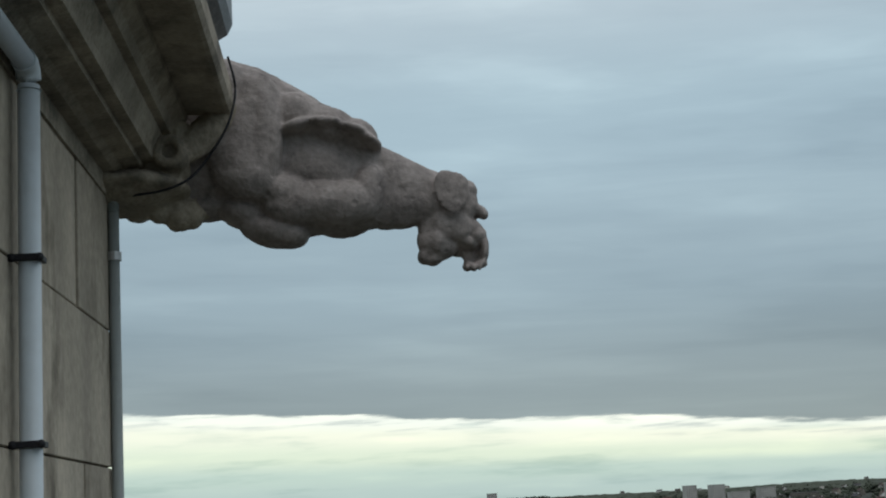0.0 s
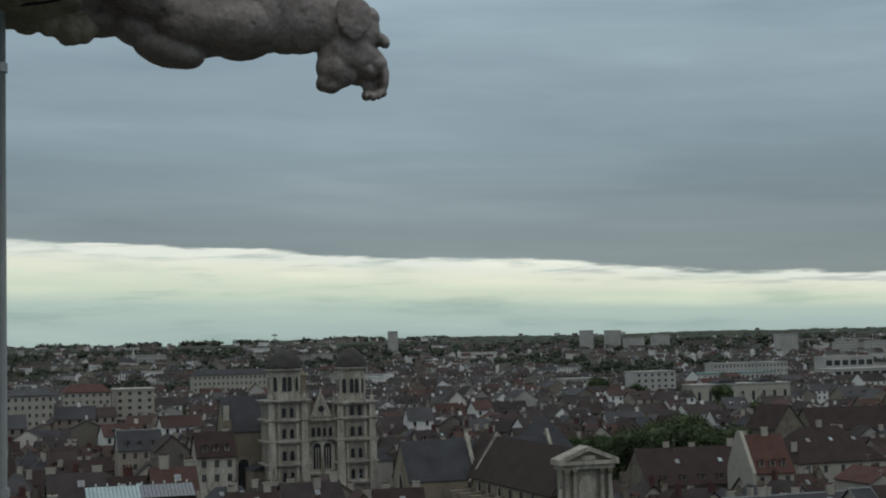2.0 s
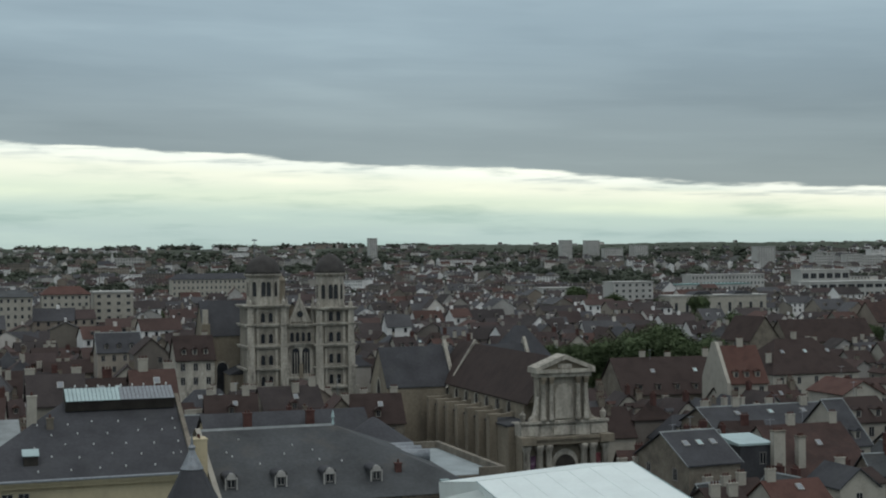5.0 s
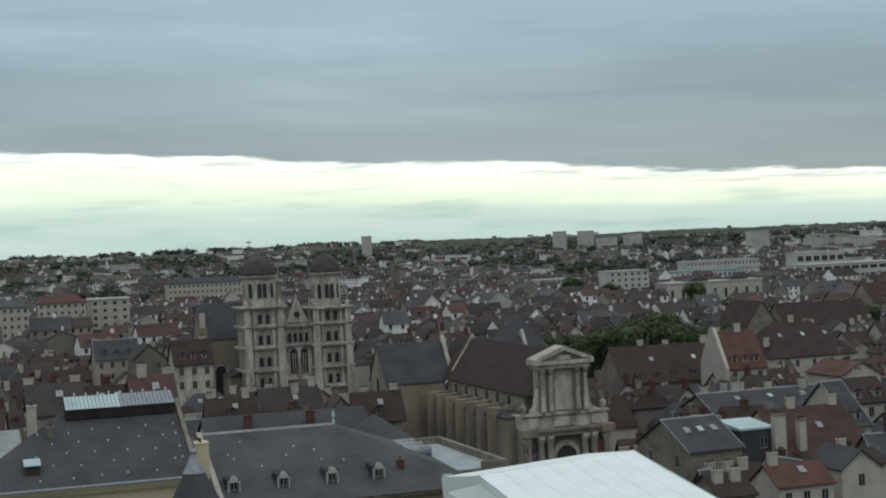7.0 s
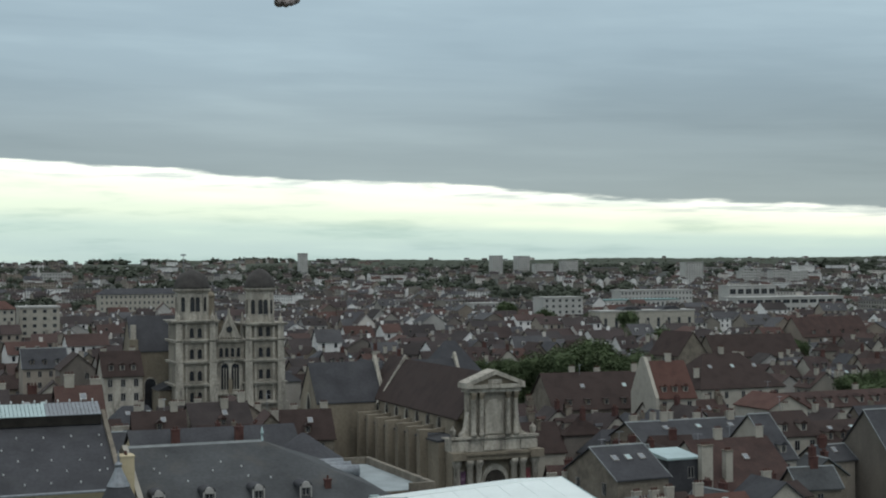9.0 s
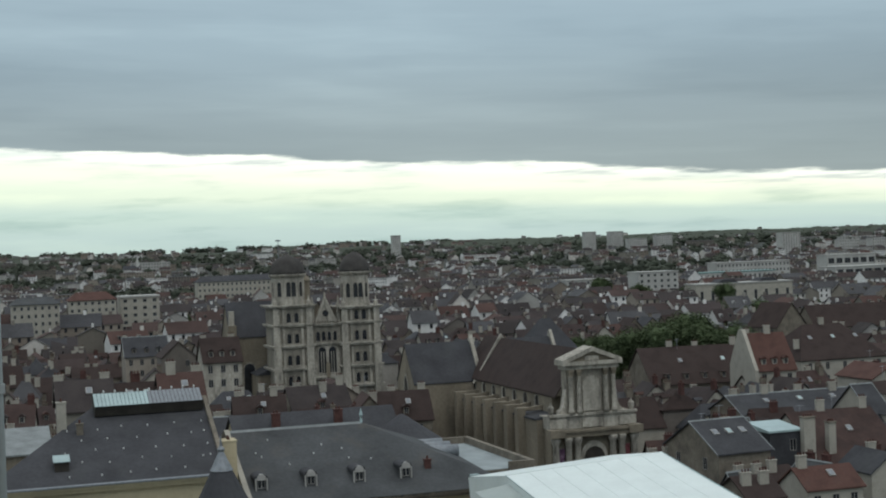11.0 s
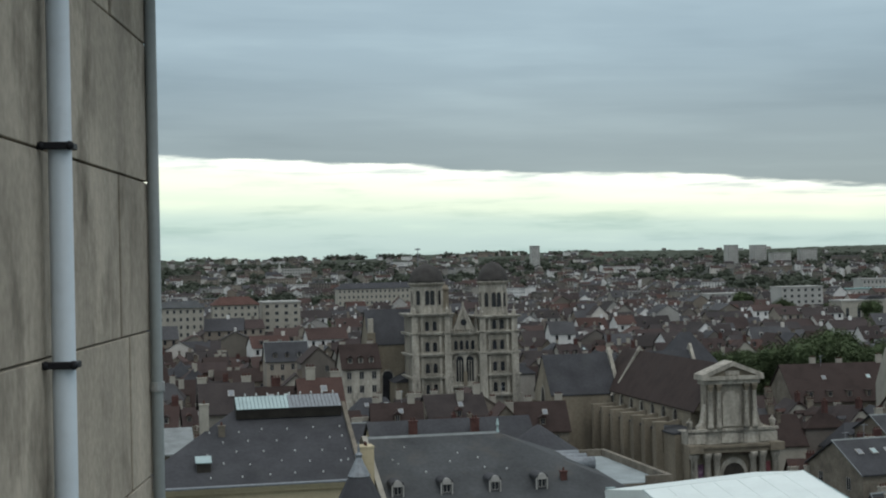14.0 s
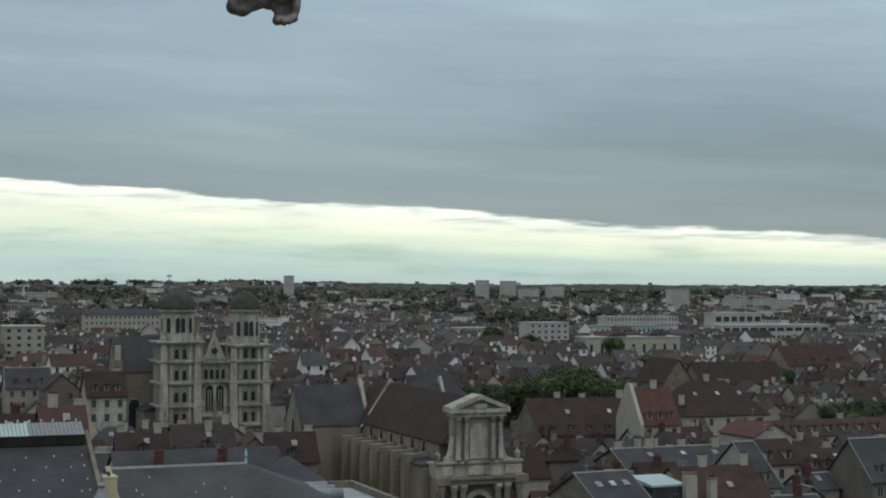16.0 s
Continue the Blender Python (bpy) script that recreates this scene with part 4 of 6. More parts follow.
        part("flying_buttress", fb, M_ASHLAR_DARK, ch)
    tr = part("transept_wall", gable_walls(13.5, 11.5, 17.2, 24.3), M_ASHLAR_DARK, ch)
    tr.matrix_basis = pose(-10.2, 50, 0)
    for bm in gable_roof(13.5, 11.5, 17.2, 24.3, over=0.15):
        part("transept_roof", bm, M_SLATE, ch, "blue-grey slate roof slope").matrix_basis = pose(-10.2, 50, 0)
    part("transept_wall", gable_walls(9.0, 11.5, 17.2, 24.3), M_ASHLAR_DARK, ch).matrix_basis = pose(8.5, 50, 0)
    for bm in gable_roof(9.0, 11.5, 17.2, 24.3, over=0.15):
        part("transept_roof", bm, M_SLATE, ch, "blue-grey slate roof slope").matrix_basis = pose(8.5, 50, 0)
    part("gable_coping", extrude_x([(-6.4, 16.6), (-5.6, 16.6), (0, 24.4), (5.6, 16.6), (6.4, 16.6), (0, 25.8)], 12.8, 13.4), M_ASHLAR, ch).matrix_basis = pose(0, 50, 0)
    lance = opening_mesh(2.2, 9.5, True, name="lancet_window")
    shared("lancet_window", lance, ch, pose(-16.95, 50, 8.5, 0, 0, -90))
    for y in (44.3, 55.7):
        part("buttress", box(-18.2, -16.6, y - 0.8, y + 0.8, 0, 15.5), M_ASHLAR_DARK, ch)
    # raised copings of the two gables that meet in a valley
    for M in (pose(-3.6, 50, 0),):
        c = extrude_x([(-6.4, 16.6), (-5.6, 16.6), (0, 24.4), (5.6, 16.6), (6.4, 16.6), (0, 25.6)], -0.35, 0.35)
        part("gable_coping", c, M_ASHLAR, ch).matrix_basis = M
    c = extrude_y([(-5.9, 16.9), (-5.1, 17.3), (0, 24.9), (5.1, 17.3), (5.9, 16.9), (0, 26.0)], 42.2, 42.9)
    part("gable_coping", c, M_ASHLAR, ch)
    part("choir_wall", box(-6.5, 6.5, 52, 74, 0, 15), M_ASHLAR_DARK, ch)
    for bm in gable_roof(13, 22, 15, 23.5, axis="y", hip=4):
        part("choir_roof", bm, M_SLATE, ch).matrix_basis = pose(0, 63, 0)


make_baroque_church()

# ---------------------------------------------------------------- palace roofs


def vents(parent, x0, x1, spots, slope, label):
    """Little pale ventilator tiles standing on a slope; slope maps (x, s) to a place."""
    me = mesh_of("roof_vent", extrude_y([(-0.08, 0), (0.08, 0), (0.06, 0.19), (-0.06, 0.19)], -0.12, 0.1), M_VENT)
    for x, s in spots:
        shared("roof_vent", me, parent, Matrix.Translation(slope(x, s)))


def make_palace_hall():
    """Broad slate roof with a lantern strip along its ridge."""
    h = empty("palace_hall", town(-2.4, 153), "cream palace hall with a broad blue-grey slate roof", "palace")
    ze, zr, D = 20.0, 26.55, 27.0
    lift = 0.55
    F, B = -24.6, -16.5  # front and back corners of the hipped end
    plan = [(F + 0.4, 0.3), (0, 0.3), (0, D), (B + 0.4, D)]
    wall = bmesh.new()
    foot = [wall.verts.new((x, y, 0)) for x, y in plan]
    head = [wall.verts.new((x, y, ze - 0.35)) for x, y in plan]
    for i in range(4):
        wall.faces.new((foot[i], foot[(i + 1) % 4], head[(i + 1) % 4], head[i]))
    wall.faces.new(head)
    wall.faces.new(foot[::-1])
    part("wall", wall, M_PLASTER, h)
    cor = box(F, 0.2, -0.25, 0.4, ze - 0.75, ze - 0.4)
    box(F - 0.1, 0.3, -0.5, 0.4, ze - 0.4, ze - 0.1, 0, cor)
    part("eave_cornice", cor, M_PLASTER, h)
    part("gutter", extrude_x([(-0.75, ze - 0.1), (-0.35, ze - 0.1), (-0.35, ze + 0.12), (-0.75, ze + 0.05)], F - 0.1, 0.3), M_LEAD, h)

    def hip_roof(name, top):
        bm = bmesh.new()
        a = [bm.verts.new(p) for p in top]
        b = [bm.verts.new((p[0], p[1], p[2] - 0.25)) for p in top]
        bm.faces.new(a)
        bm.faces.new(b[::-1])
        for i in range(len(top)):
            bm.faces.new((a[i], b[i], b[(i + 1) % len(top)], a[(i + 1) % len(top)]))
        bmesh.ops.recalc_face_normals(bm, faces=bm.faces[:])
        return part(name, bm, M_SLATE, h)

    L = -12.1
    hip_roof("roof_slope", [(F, -0.4, ze), (0, -0.4, ze), (0, D / 2, zr), (L, D / 2, zr)])
    hip_roof("roof_slope", [(0, D + 0.4, ze), (B, D + 0.4, ze), (L, D / 2, zr), (0, D / 2, zr)])
    hip_roof("roof_slope", [(B, D + 0.4, ze), (F, -0.4, ze), (L, D / 2, zr)])
    # dark body colour draws the shadow line below the panes
    strip = part("lantern_strip", extrude_x([(11.2, zr - 0.9), (14.6, zr - 0.9), (14.6, zr + 0.5 + lift), (13.6, zr + 0.75 + lift), (10.9, zr - 0.35 + lift)], L, -0.3), M_SHADE_DARK, h)
    for i in range(28):
        x0 = L + i * (11.8 / 28)
        m = M_ZINC if i < 14 else M_LEAD
        part("pane", extrude_x([(10.8, zr - 0.36 + lift), (13.6, zr + 0.78 + lift), (13.6, zr + 0.84 + lift), (10.8, zr - 0.30 + lift)], x0 + 0.03, x0 + 0.395), m, strip)
    for i in range(9):
        part("finial", lathe([(0.06, zr + 0.7 + lift), (0.06, zr + 0.95 + lift), (0.12, zr + 1.02 + lift), (0.04, zr + 1.2 + lift)], 6, None, L + 1.2 + i * 1.25, 13.6), M_VENT, strip)
    cop = extrude_x([(-0.7, ze - 0.5), (D + 0.5, ze - 0.5), (D / 2, zr + 0.45), (-0.7, ze + 0.35)], 0.0, 0.45)
    part("gable_coping", cop, M_STONEWALL, h)
    part("chimney", chimney(1.0, 0.7, 3.9, 1, M_WHITEWALL), None, h).matrix_basis = pose(-15.7, 9.9, 23.6)
    part("chimney", chimney(0.7, 0.6, 1.6, 1, M_STONEWALL), None, h).matrix_basis = pose(-13.9, 8.6, 23.6)
    sk = part("skylight", box(-0.9, 0.9, -0.6, 1.2, -0.3, 0.85), M_SHADE_DARK, h)
    sk.matrix_basis = pose(-16.2, 2.6, ze + 1.4) @ Matrix.Diagonal((0.8, 0.8, 0.9, 1))
    part("skylight_glass", extrude_x([(-0.8, 0.85), (1.3, 0.9), (1.3, 1.5), (-0.8, 0.95)], -1.05, 1.05), M_ZINC, sk, "pale zinc skylight cover")
    rng = random.Random(7)
    rows = [(-15.4 + 3.0 * i + (1.4 if k % 2 else 0), 1.2 + k * 2.0) for k in range(5) for i in range(6)]
    vents(h, 0, 0, [(min(x + rng.uniform(-0.4, 0.4), -0.8), s + rng.uniform(-0.3, 0.3)) for x, s in rows], lambda x, s: (x, s, ze + (zr - ze) * (s + 0.4) / (D / 2 + 0.4)), "")
    for x in (-18.6, -17.0):
        shared("window", WIN_SMALL, h, pose(x, 0.27, 17.6) @ Matrix.Diagonal((1.35, 1, 1.0, 1)))
        shared("window", WIN_SMALL, h, pose(x - 1.2, 0.27, 14.2) @ Matrix.Diagonal((1.35, 1, 1.0, 1)))
    # the lower roofs past the hip: two zinc slopes
    for k in range(2):
        annexe = part("annexe", box(-10, 0, 29.5 + k * 7, 34 + k * 7, 0, 19.6 + k * 0.8), M_STONEWALL, h)
        annexe.matrix_basis = pose(-16.0, 0, 0)
        part("zinc_slope", extrude_x([(29.2 + k * 7, 19.65 + k * 0.8), (34.3 + k * 7, 19.65 + k * 0.8), (34.3 + k * 7, 21.0 + k * 0.8), (29.2 + k * 7, 19.85 + k * 0.8)], -10.2, 0.2), M_VERGE, annexe, "dull grey zinc roof slope")
    return h


def make_palace_wing():
    """Slate roof with four dormers, hipped at one end, and the flat roof beside it."""
    h = empty("palace_wing", town(0.3, 155.2), "cream palace wing with dormers in its slate roof", "palace")
    W, D, ze, zr = 29.0, 25.0, 17.2, 22.5
    EY, EZ = -2.8, 16.25  # front eave
    part("wall", box(0, W, EY + 0.8, D, 0, EZ - 0.3), M_PLASTER, h)
    cor = box(-0.2, W + 0.4, EY + 0.3, EY + 0.85, EZ - 0.7, EZ - 0.35)
    box(-0.3, W + 0.6, EY, EY + 0.85, EZ - 0.35, EZ - 0.05, 0, cor)
    part("eave_cornice", cor, M_STONEWALL, h)

    def slab(name, top, m=M_SLATE2):
        bm = bmesh.new()
        a = [bm.verts.new(p) for p in top]
        b = [bm.verts.new((p[0], p[1], p[2] - 0.25)) for p in top]
        bm.faces.new(a)
        bm.faces.new(b[::-1])
        for i in range(len(top)):
            bm.faces.new((a[i], b[i], b[(i + 1) % len(top)], a[(i + 1) % len(top)]))
        bmesh.ops.recalc_face_normals(bm, faces=bm.faces[:])
        return part(name, bm, m, h)

    R = 15.6
    slab("roof_slope", [(0, EY, EZ), (W + 0.5, EY, EZ), (R, D / 2, zr), (0, D / 2, zr)])
    slab("roof_slope", [(W + 0.5, EY, EZ), (W + 0.5, D + 0.5, ze), (R, D / 2, zr)])
    slab("roof_slope", [(W + 0.5, D + 0.5, ze), (0, D + 0.5, ze), (0, D / 2, zr), (R, D / 2, zr)])
    part("ridge_cap", extrude_x([(D / 2 - 0.3, zr - 0.1), (D / 2 + 0.3, zr - 0.1), (D / 2, zr + 0.16)], 0, R), M_VERGE, h, "pale lead ridge cap")
    part("finial", lathe([(0.2, zr), (0.1, zr + 0.6), (0.22, zr + 0.9), (0.03, zr + 1.7)], 8, None, R, D / 2), M_ZINC, h)
    for x in (1.3, 6.7, 12.1, 17.4):
        dormer_parts(h, x, 0.35, EZ + 1.35, 1.15, 1.3, 2.6, M_SLATE, M_SLATE2, arched=True)
    part("gable_wall", extrude_x([(EY + 0.6, 0), (D, 0), (D, ze), (D / 2, zr + 0.3), (EY + 0.6, EZ + 0.4)], -0.6, -0.02), M_WHITEWALL, h)
    part("chimney", chimney(1.5, 2.2, 6.0, 3, M_PLASTER), None, h).matrix_basis = pose(-1.5, 4.2, 16.6)
    part("chimney", chimney(0.7, 0.6, 1.4, 1, M_BRICK), None, h).matrix_basis = pose(20.4, 2.0, 17.6)
    part("skylight", box(-0.5, 0.5, -0.3, 0.3, 0, 0.25), M_ZINC, h).matrix_basis = pose(25.0, -0.6, 17.15)
    rng = random.Random(9)
    vents(h, 0, 0, [(rng.uniform(2, 16), rng.uniform(4, 11)) for _ in range(9)], lambda x, s: (x, s, EZ + (zr - EZ) * (s - EY) / (D / 2 - EY)), "")
    # low stone gallery in front, below the eave
    part("gallery", box(0, 36, -5.0, EY + 0.78, 0, 12.4), M_STONEWALL, h)
    gal = box(-0.3, 36.3, -5.4, -4.6, 12.4, 12.8)
    box(-0.3, 36.3, -5.2, -4.9, 13.5, 13.7, 0, gal)
    part("parapet", gal, M_CONCRETE, h)
    post = mesh_of("baluster", box(-0.12, 0.12, -0.12, 0.12, 12.8, 13.5), M_CONCRETE)
    for i in range(50):
        shared("baluster", post, h, pose(0.3 + i * 0.72, -5.05, 0))
    part("string_course", box(-0.1, W + 0.1, EY + 0.55, EY + 0.8, 14.6, 14.9), M_CONCRETE, h)
    for i in range(8):
        shared("window", WIN, h, pose(2.0 + i * 3.5, EY + 0.77, 12.2))
    # flat pale roof at the hipped end, with a parapet and round ducts
    fl = empty("flat_roof_block", town(0.3, 155.2), "pale flat roof with grey ducts inside a stone parapet", "roof")
    part("wall", box(W - 7.5, W + 3.5, 0.8, 24.0, 0, 17.4), M_STONEWALL, fl)
    part("roofing", box(W - 7.2, W + 3.2, 1.1, 23.7, 17.404, 17.48), M_GRAVELROOF, fl)
    for a in ((W + 3.1, W + 3.7, 0.4, 24.3), (W - 7.7, W + 3.1, 23.8, 24.3), (W + 0.6, W + 3.1, 0.4, 0.9)):
        part("parapet", box(*a, 17.0, 18.3), M_STONEWALL, fl)
    for k in range(3):
        d = tube([(W - 6.5, 19.5 - 3.2 * k, 18.3), (W - 1.5, 19.0 - 3.2 * k, 18.3)], 0.75, 14)
        part("duct", d, M_LEAD, fl)


def make_rear_range():
    r = empty("rear_range", town(0.5, 190), "long low palace range with slate roof and brick chimneys", "palace")
    for n, bm, m in [("wall", gable_walls(22, 12, 17.0, 21.1), M_PLASTER)] + [("roof_slope", b, M_SLATE) for b in gable_roof(22, 12, 17.0, 21.1)]:
        part(n, bm, m, r).matrix_basis = pose(9.5, 6, 0)
    for x in (4.0, 12.5):
        part("chimney", chimney(1.1, 0.8, 2.8, 2, M_BRICK), None, r).matrix_basis = pose(x, 3.2, 18.6)
    c = empty("corner_house", town(21.5, 191), "white round-ended house with a slate roof", "house")
    part("wall", lathe([(5.0, 0), (5.0, 16.3), (5.3, 16.5), (5.3, 16.9)], 20, None, 0, 4), M_WHITEWALL, c)
    part("roof", lathe([(5.5, 16.9), (0.3, 20.4)], 20, None, 0, 4), M_SLATE, c)
    for k in range(5):
        a = radians(-150 + 30 * k)
        shared("window", WIN, c, Matrix.Translation((0, 4, 13.4)) @ Matrix.Rotation(a + math.pi / 2, 4, "Z") @ pose(0, -5.0, 0))


def make_turret():
    t = empty("turret", pose(-1.35, 100, -0.8), "round stair turret with a steep dark slate cone", "turret")
    part("wall", lathe([(4.1, 0), (4.1, 20.0), (4.5, 20.2), (4.5, 20.7)], 24), M_PLASTER, t)
    cone = lathe([(4.95, 20.6), (4.75, 20.9), (2.2, 26.0), (1.45, 27.4), (0.75, 28.8), (0.35, 29.6)], 12)
    part("cone_roof", cone, M_SLATE, t)
    part("lead_cap", lathe([(0.80, 28.85), (0.64, 29.15), (0.52, 29.4), (0.34, 29.75), (0.20, 30.1), (0.27, 30.3), (0.10, 30.5), (0.04, 31.2)], 12), M_LEAD, t, "grey lead cap and spike")


def make_tent():
    """Temporary white roof over a wing under repair."""
    e = empty("temporary_roof", town(25.2, 139.3) @ pose(0, 0, 20.2) @ pose(0, 0, 0, 0, -3.4, 0) @ pose(0, 0, -20.75), "white sheeted temporary roof over a building under repair", "tent")
    W = 16.9
    zr = 20.75
    for i in range(7):
        x0, x1 = i * W / 7, (i + 1) * W / 7
        n = extrude_x([(0.0, zr), (-4, zr - 0.64), (-8, zr - 1.24), (-12, zr - 1.82), (-17, zr - 2.52), (-17, zr - 2.57), (-12, zr - 1.87), (-8, zr - 1.29), (-4, zr - 0.69), (0.0, zr - 0.05)], x0 + 0.015, x1 - 0.015)
        part("sheet", n, M_TENT, e)
        if i:
            part("seam", tube([(x0, 0, zr), (x0, -4, zr - 0.64), (x0, -8, zr - 1.24), (x0, -12, zr - 1.82), (x0, -17, zr - 2.52)], 0.035, 6), M_TENT, e)
        part("sheet", extrude_x([(0.03, zr - 0.02), (12, zr - 1.8), (12, zr - 1.86), (0.03, zr - 0.08)], x0, x1), M_TENT, e)
    for x in (0, W):
        part("edge_tube", tube([(x, 0.1, zr + 0.0), (x, -17, zr - 2.52)], 0.05, 8), M_ZINC, e)
        part("end_sheet", extrude_x([(0, zr - 0.05), (-17, zr - 2.55), (-17, zr - 4.5), (12, zr - 4.5), (12, zr - 1.9)], x - 0.03 if x else -0.01, x + 0.01 if x else 0.03), M_TENT, e)
    part("ridge_tube", tube([(0, 0, zr), (W, 0, zr)], 0.05, 8), M_TENT, e)
    low = bmesh.new()
    for pts in (((0, -0.5, zr - 0.75), (-3.0, 1.0, zr - 1.35), (-2.7, -5.5, zr - 2.25), (0, -9, zr - 2.0)), ):
        low.faces.new([low.verts.new(p) for p in pts])
    bmesh.ops.solidify(low, geom=low.faces[:], thickness=0.06)
    part("side_sheet", low, M_TENT, e)
    part("side_curtain", box(-2.75, -2.65, -5.4, 1.0, zr - 3.1, zr - 2.0), M_TENT, e)
    part("building", box(-3, W - 0.3, -16.5, 11.5, 0, zr - 4.4), M_STONEWALL, e)
    for x in (0.3, W - 0.3):
        for y in (-16, -8, 0):
            part("post", tube([(x, y, 0), (x, y, zr - 2.2 + y * 0.02)], 0.07, 6), M_BRACKET, e)


make_palace_hall()
make_palace_wing()
make_rear_range()
make_turret()
make_tent()

# ---------------------------------------------------------------- houses


def house(m, w, d, ze, zr, axis="x", roof=None, wall=None, label="rendered town house with a brown tiled roof", hip=0.0, dormers=0, chims=((-0.3, 0.1),), cols=3, floors=2, side=0, sky=0, wide=1.0, cm=None, gabled=True, group=""):
    h = empty("house", m, label, "house", group)
    roof, wall = roof or M_HROOF, wall or M_HWALL
    part("wall", gable_walls(w, d, ze, zr, axis, hip), wall, h)
    for bm in gable_roof(w, d, ze, zr, 0.35, 0.2, axis, hip):
        part("roof", bm, roof, h)
    for i in range(cols):
        x = (i + 0.5) * w / cols - w / 2
        for k in range(floors):
            z = ze - 2.5 - 3.1 * k
            if z > 1:
                shared("window", WIN, h, pose(x, -d / 2 - 0.02, z))
    for i in range(side):
        y = (i + 0.5) * d / side - d / 2
        for k in range(floors):
            if ze - 2.5 - 3.1 * k > 1:
                shared("window", WIN, h, pose(-w / 2 - 0.02, y, ze - 2.5 - 3.1 * k, 0, 0, -90))
    slope = (zr - ze) / (d / 2 if axis == "x" else w / 2)
    for i in range(dormers):
        x = (i + 0.5) * w * 0.86 / dormers - w * 0.43
        if axis == "x":
            dormer_parts(h, x, -d / 2 + 0.9, ze + 0.9 * slope + 0.1, wide, 1.25, 1.25 / max(slope, 0.3) + 0.4, roof, wall, gabled)
    for i in range(sky):
        x = (i + 0.6) * w * 0.8 / sky - w * 0.4
        y = -d * 0.2
        s = part("skylight", box(-0.45, 0.45, -0.6, 0.6, 0.02, 0.16), M_FRAME, h)
        s.matrix_basis = pose(x, y, ze + (d / 2 + y) * slope + 0.22, math.degrees(math.atan(slope)))
        part("pane", box(-0.36, 0.36, -0.5, 0.5, 0.16, 0.18), M_ZINC if i % 2 else M_LEAD, s)
    if roof in (M_SLATE, M_SLATE2) and axis == "x" and not hip:
        part("ridge_cap", extrude_x([(-0.22, zr + 0.14), (0.22, zr + 0.14), (0, zr + 0.34)], -w / 2 - 0.4, w / 2 + 0.4), M_VERGE, h, "grey lead ridge cap")
        for sx in (-1, 1):
            part("verge", extrude_x([(-d / 2 - 0.36, ze - 0.15), (0, zr + 0.16), (0, zr + 0.30), (-d / 2 - 0.36, ze + 0.0)], sx * (w / 2 + 0.36) - 0.07, sx * (w / 2 + 0.36) + 0.07), M_VERGE, h)
    for fx, fy in chims:
        z = zr - (abs(fy) * d if axis == "x" else abs(fx) * w) * slope - 0.6
        part("chimney", chimney(1.3, 0.65, 2.2, 3, cm or M_WHITEWALL), None, h).matrix_basis = pose(fx * w, fy * d, z)
    return h


# houses that can be told apart to the east and south-east of the palace
house(town(67.0, 201.5, 0, 5), 8.6, 14, 12.6, 16.35, roof=M_SLATE, wall=M_STONEWALL, label="stone house with dark slate roof and three skylights", sky=3, chims=((0.45, 0.25),), cols=0, side=2, floors=1)
lift = empty("rooftop_block", town(78.2, 208), "slate-hung rooftop block with a pale zinc top", "house")
part("wall", box(-2.6, 2.6, -3, 3.5, 0, 13.6), M_SLATE, lift)
part("zinc_top", extrude_x([(-3.2, 13.6), (3.7, 13.6), (3.7, 14.6), (-3.2, 13.9)], -2.9, 2.9), M_ZINC, lift, "pale zinc roof sheet")
shared("window", WIN, lift, pose(1.2, -3.02, 10.8))
house(town(89.5, 215), 14.5, 19, 8.6, 15.2, roof=M_TILE_RUST, wall=M_WHITEWALL, label="house with a steep red-brown tiled roof", sky=1, chims=((0.3, 0.2), (-0.1, 0.0), (0.42, 0.0)), cols=3)
for x, y, w, h in ((82.0, 204.6, 1.9, 7.4), (86.4, 206.8, 1.2, 6.2)):
    st = empty("chimney_stack", town(x, y, 8.2), "tall flat cream-rendered chimney wall", "chimney")
    part("chimney_wall", box(-w / 2, w / 2, -0.55, 0.55, -1.5, h), M_WHITEWALL, st)
    part("cap", box(-w / 2 - 0.12, w / 2 + 0.12, -0.67, 0.67, h, h + 0.2), M_STONEWALL, st)
    for i in range(4):
        part("pot", lathe([(0.16, h + 0.2), (0.12, h + 0.6)], 8, None, (i - 1.5) * w / 4.4, 0), M_TILE_RED, st)
house(town(75.0, 183), 8.2, 7, 9.6, 11.9, roof=M_TILE_RED, wall=M_WHITEWALL, label="low house with an orange-red tiled roof", chims=((-0.35, 0.0),), sky=1)
house(town(62.8, 176), 5.0, 8, 10.2, 12.4, roof=M_TILE, wall=M_STONEWALL, label="low stone house with rendered chimney", chims=((-0.3, -0.2), (0.2, -0.2)))
house(town(95.5, 247), 25, 12, 12.0, 14.7, roof=M_SLATE, wall=M_STONEWALL, label="long town house under a slate roof", sky=3, chims=((0.1, 0.1), (-0.42, 0.1), (0.34, -0.05), (-0.2, 0.0)), cols=6)
house(town(121.3, 269), 8.8, 12, 14.6, 17.0, axis="y", roof=M_TILE_RED, wall=M_WHITEWALL, label="white gabled house with red roof", cols=0, chims=())
house(town(148, 296), 34, 11, 11.8, 14.6, roof=M_TILE_RUST, wall=M_WHITEWALL, label="long house with rust-brown roof and a row of dormers", dormers=7, chims=((0.2, 0.1),), cols=8)
house(town(108.4, 237), 9.2, 11, 13.2, 16.8, roof=M_TILE, wall=M_WHITEWALL, label="house with two round-headed dormers", dormers=2, chims=((0.2, 0.05),), cols=3, wide=1.2)
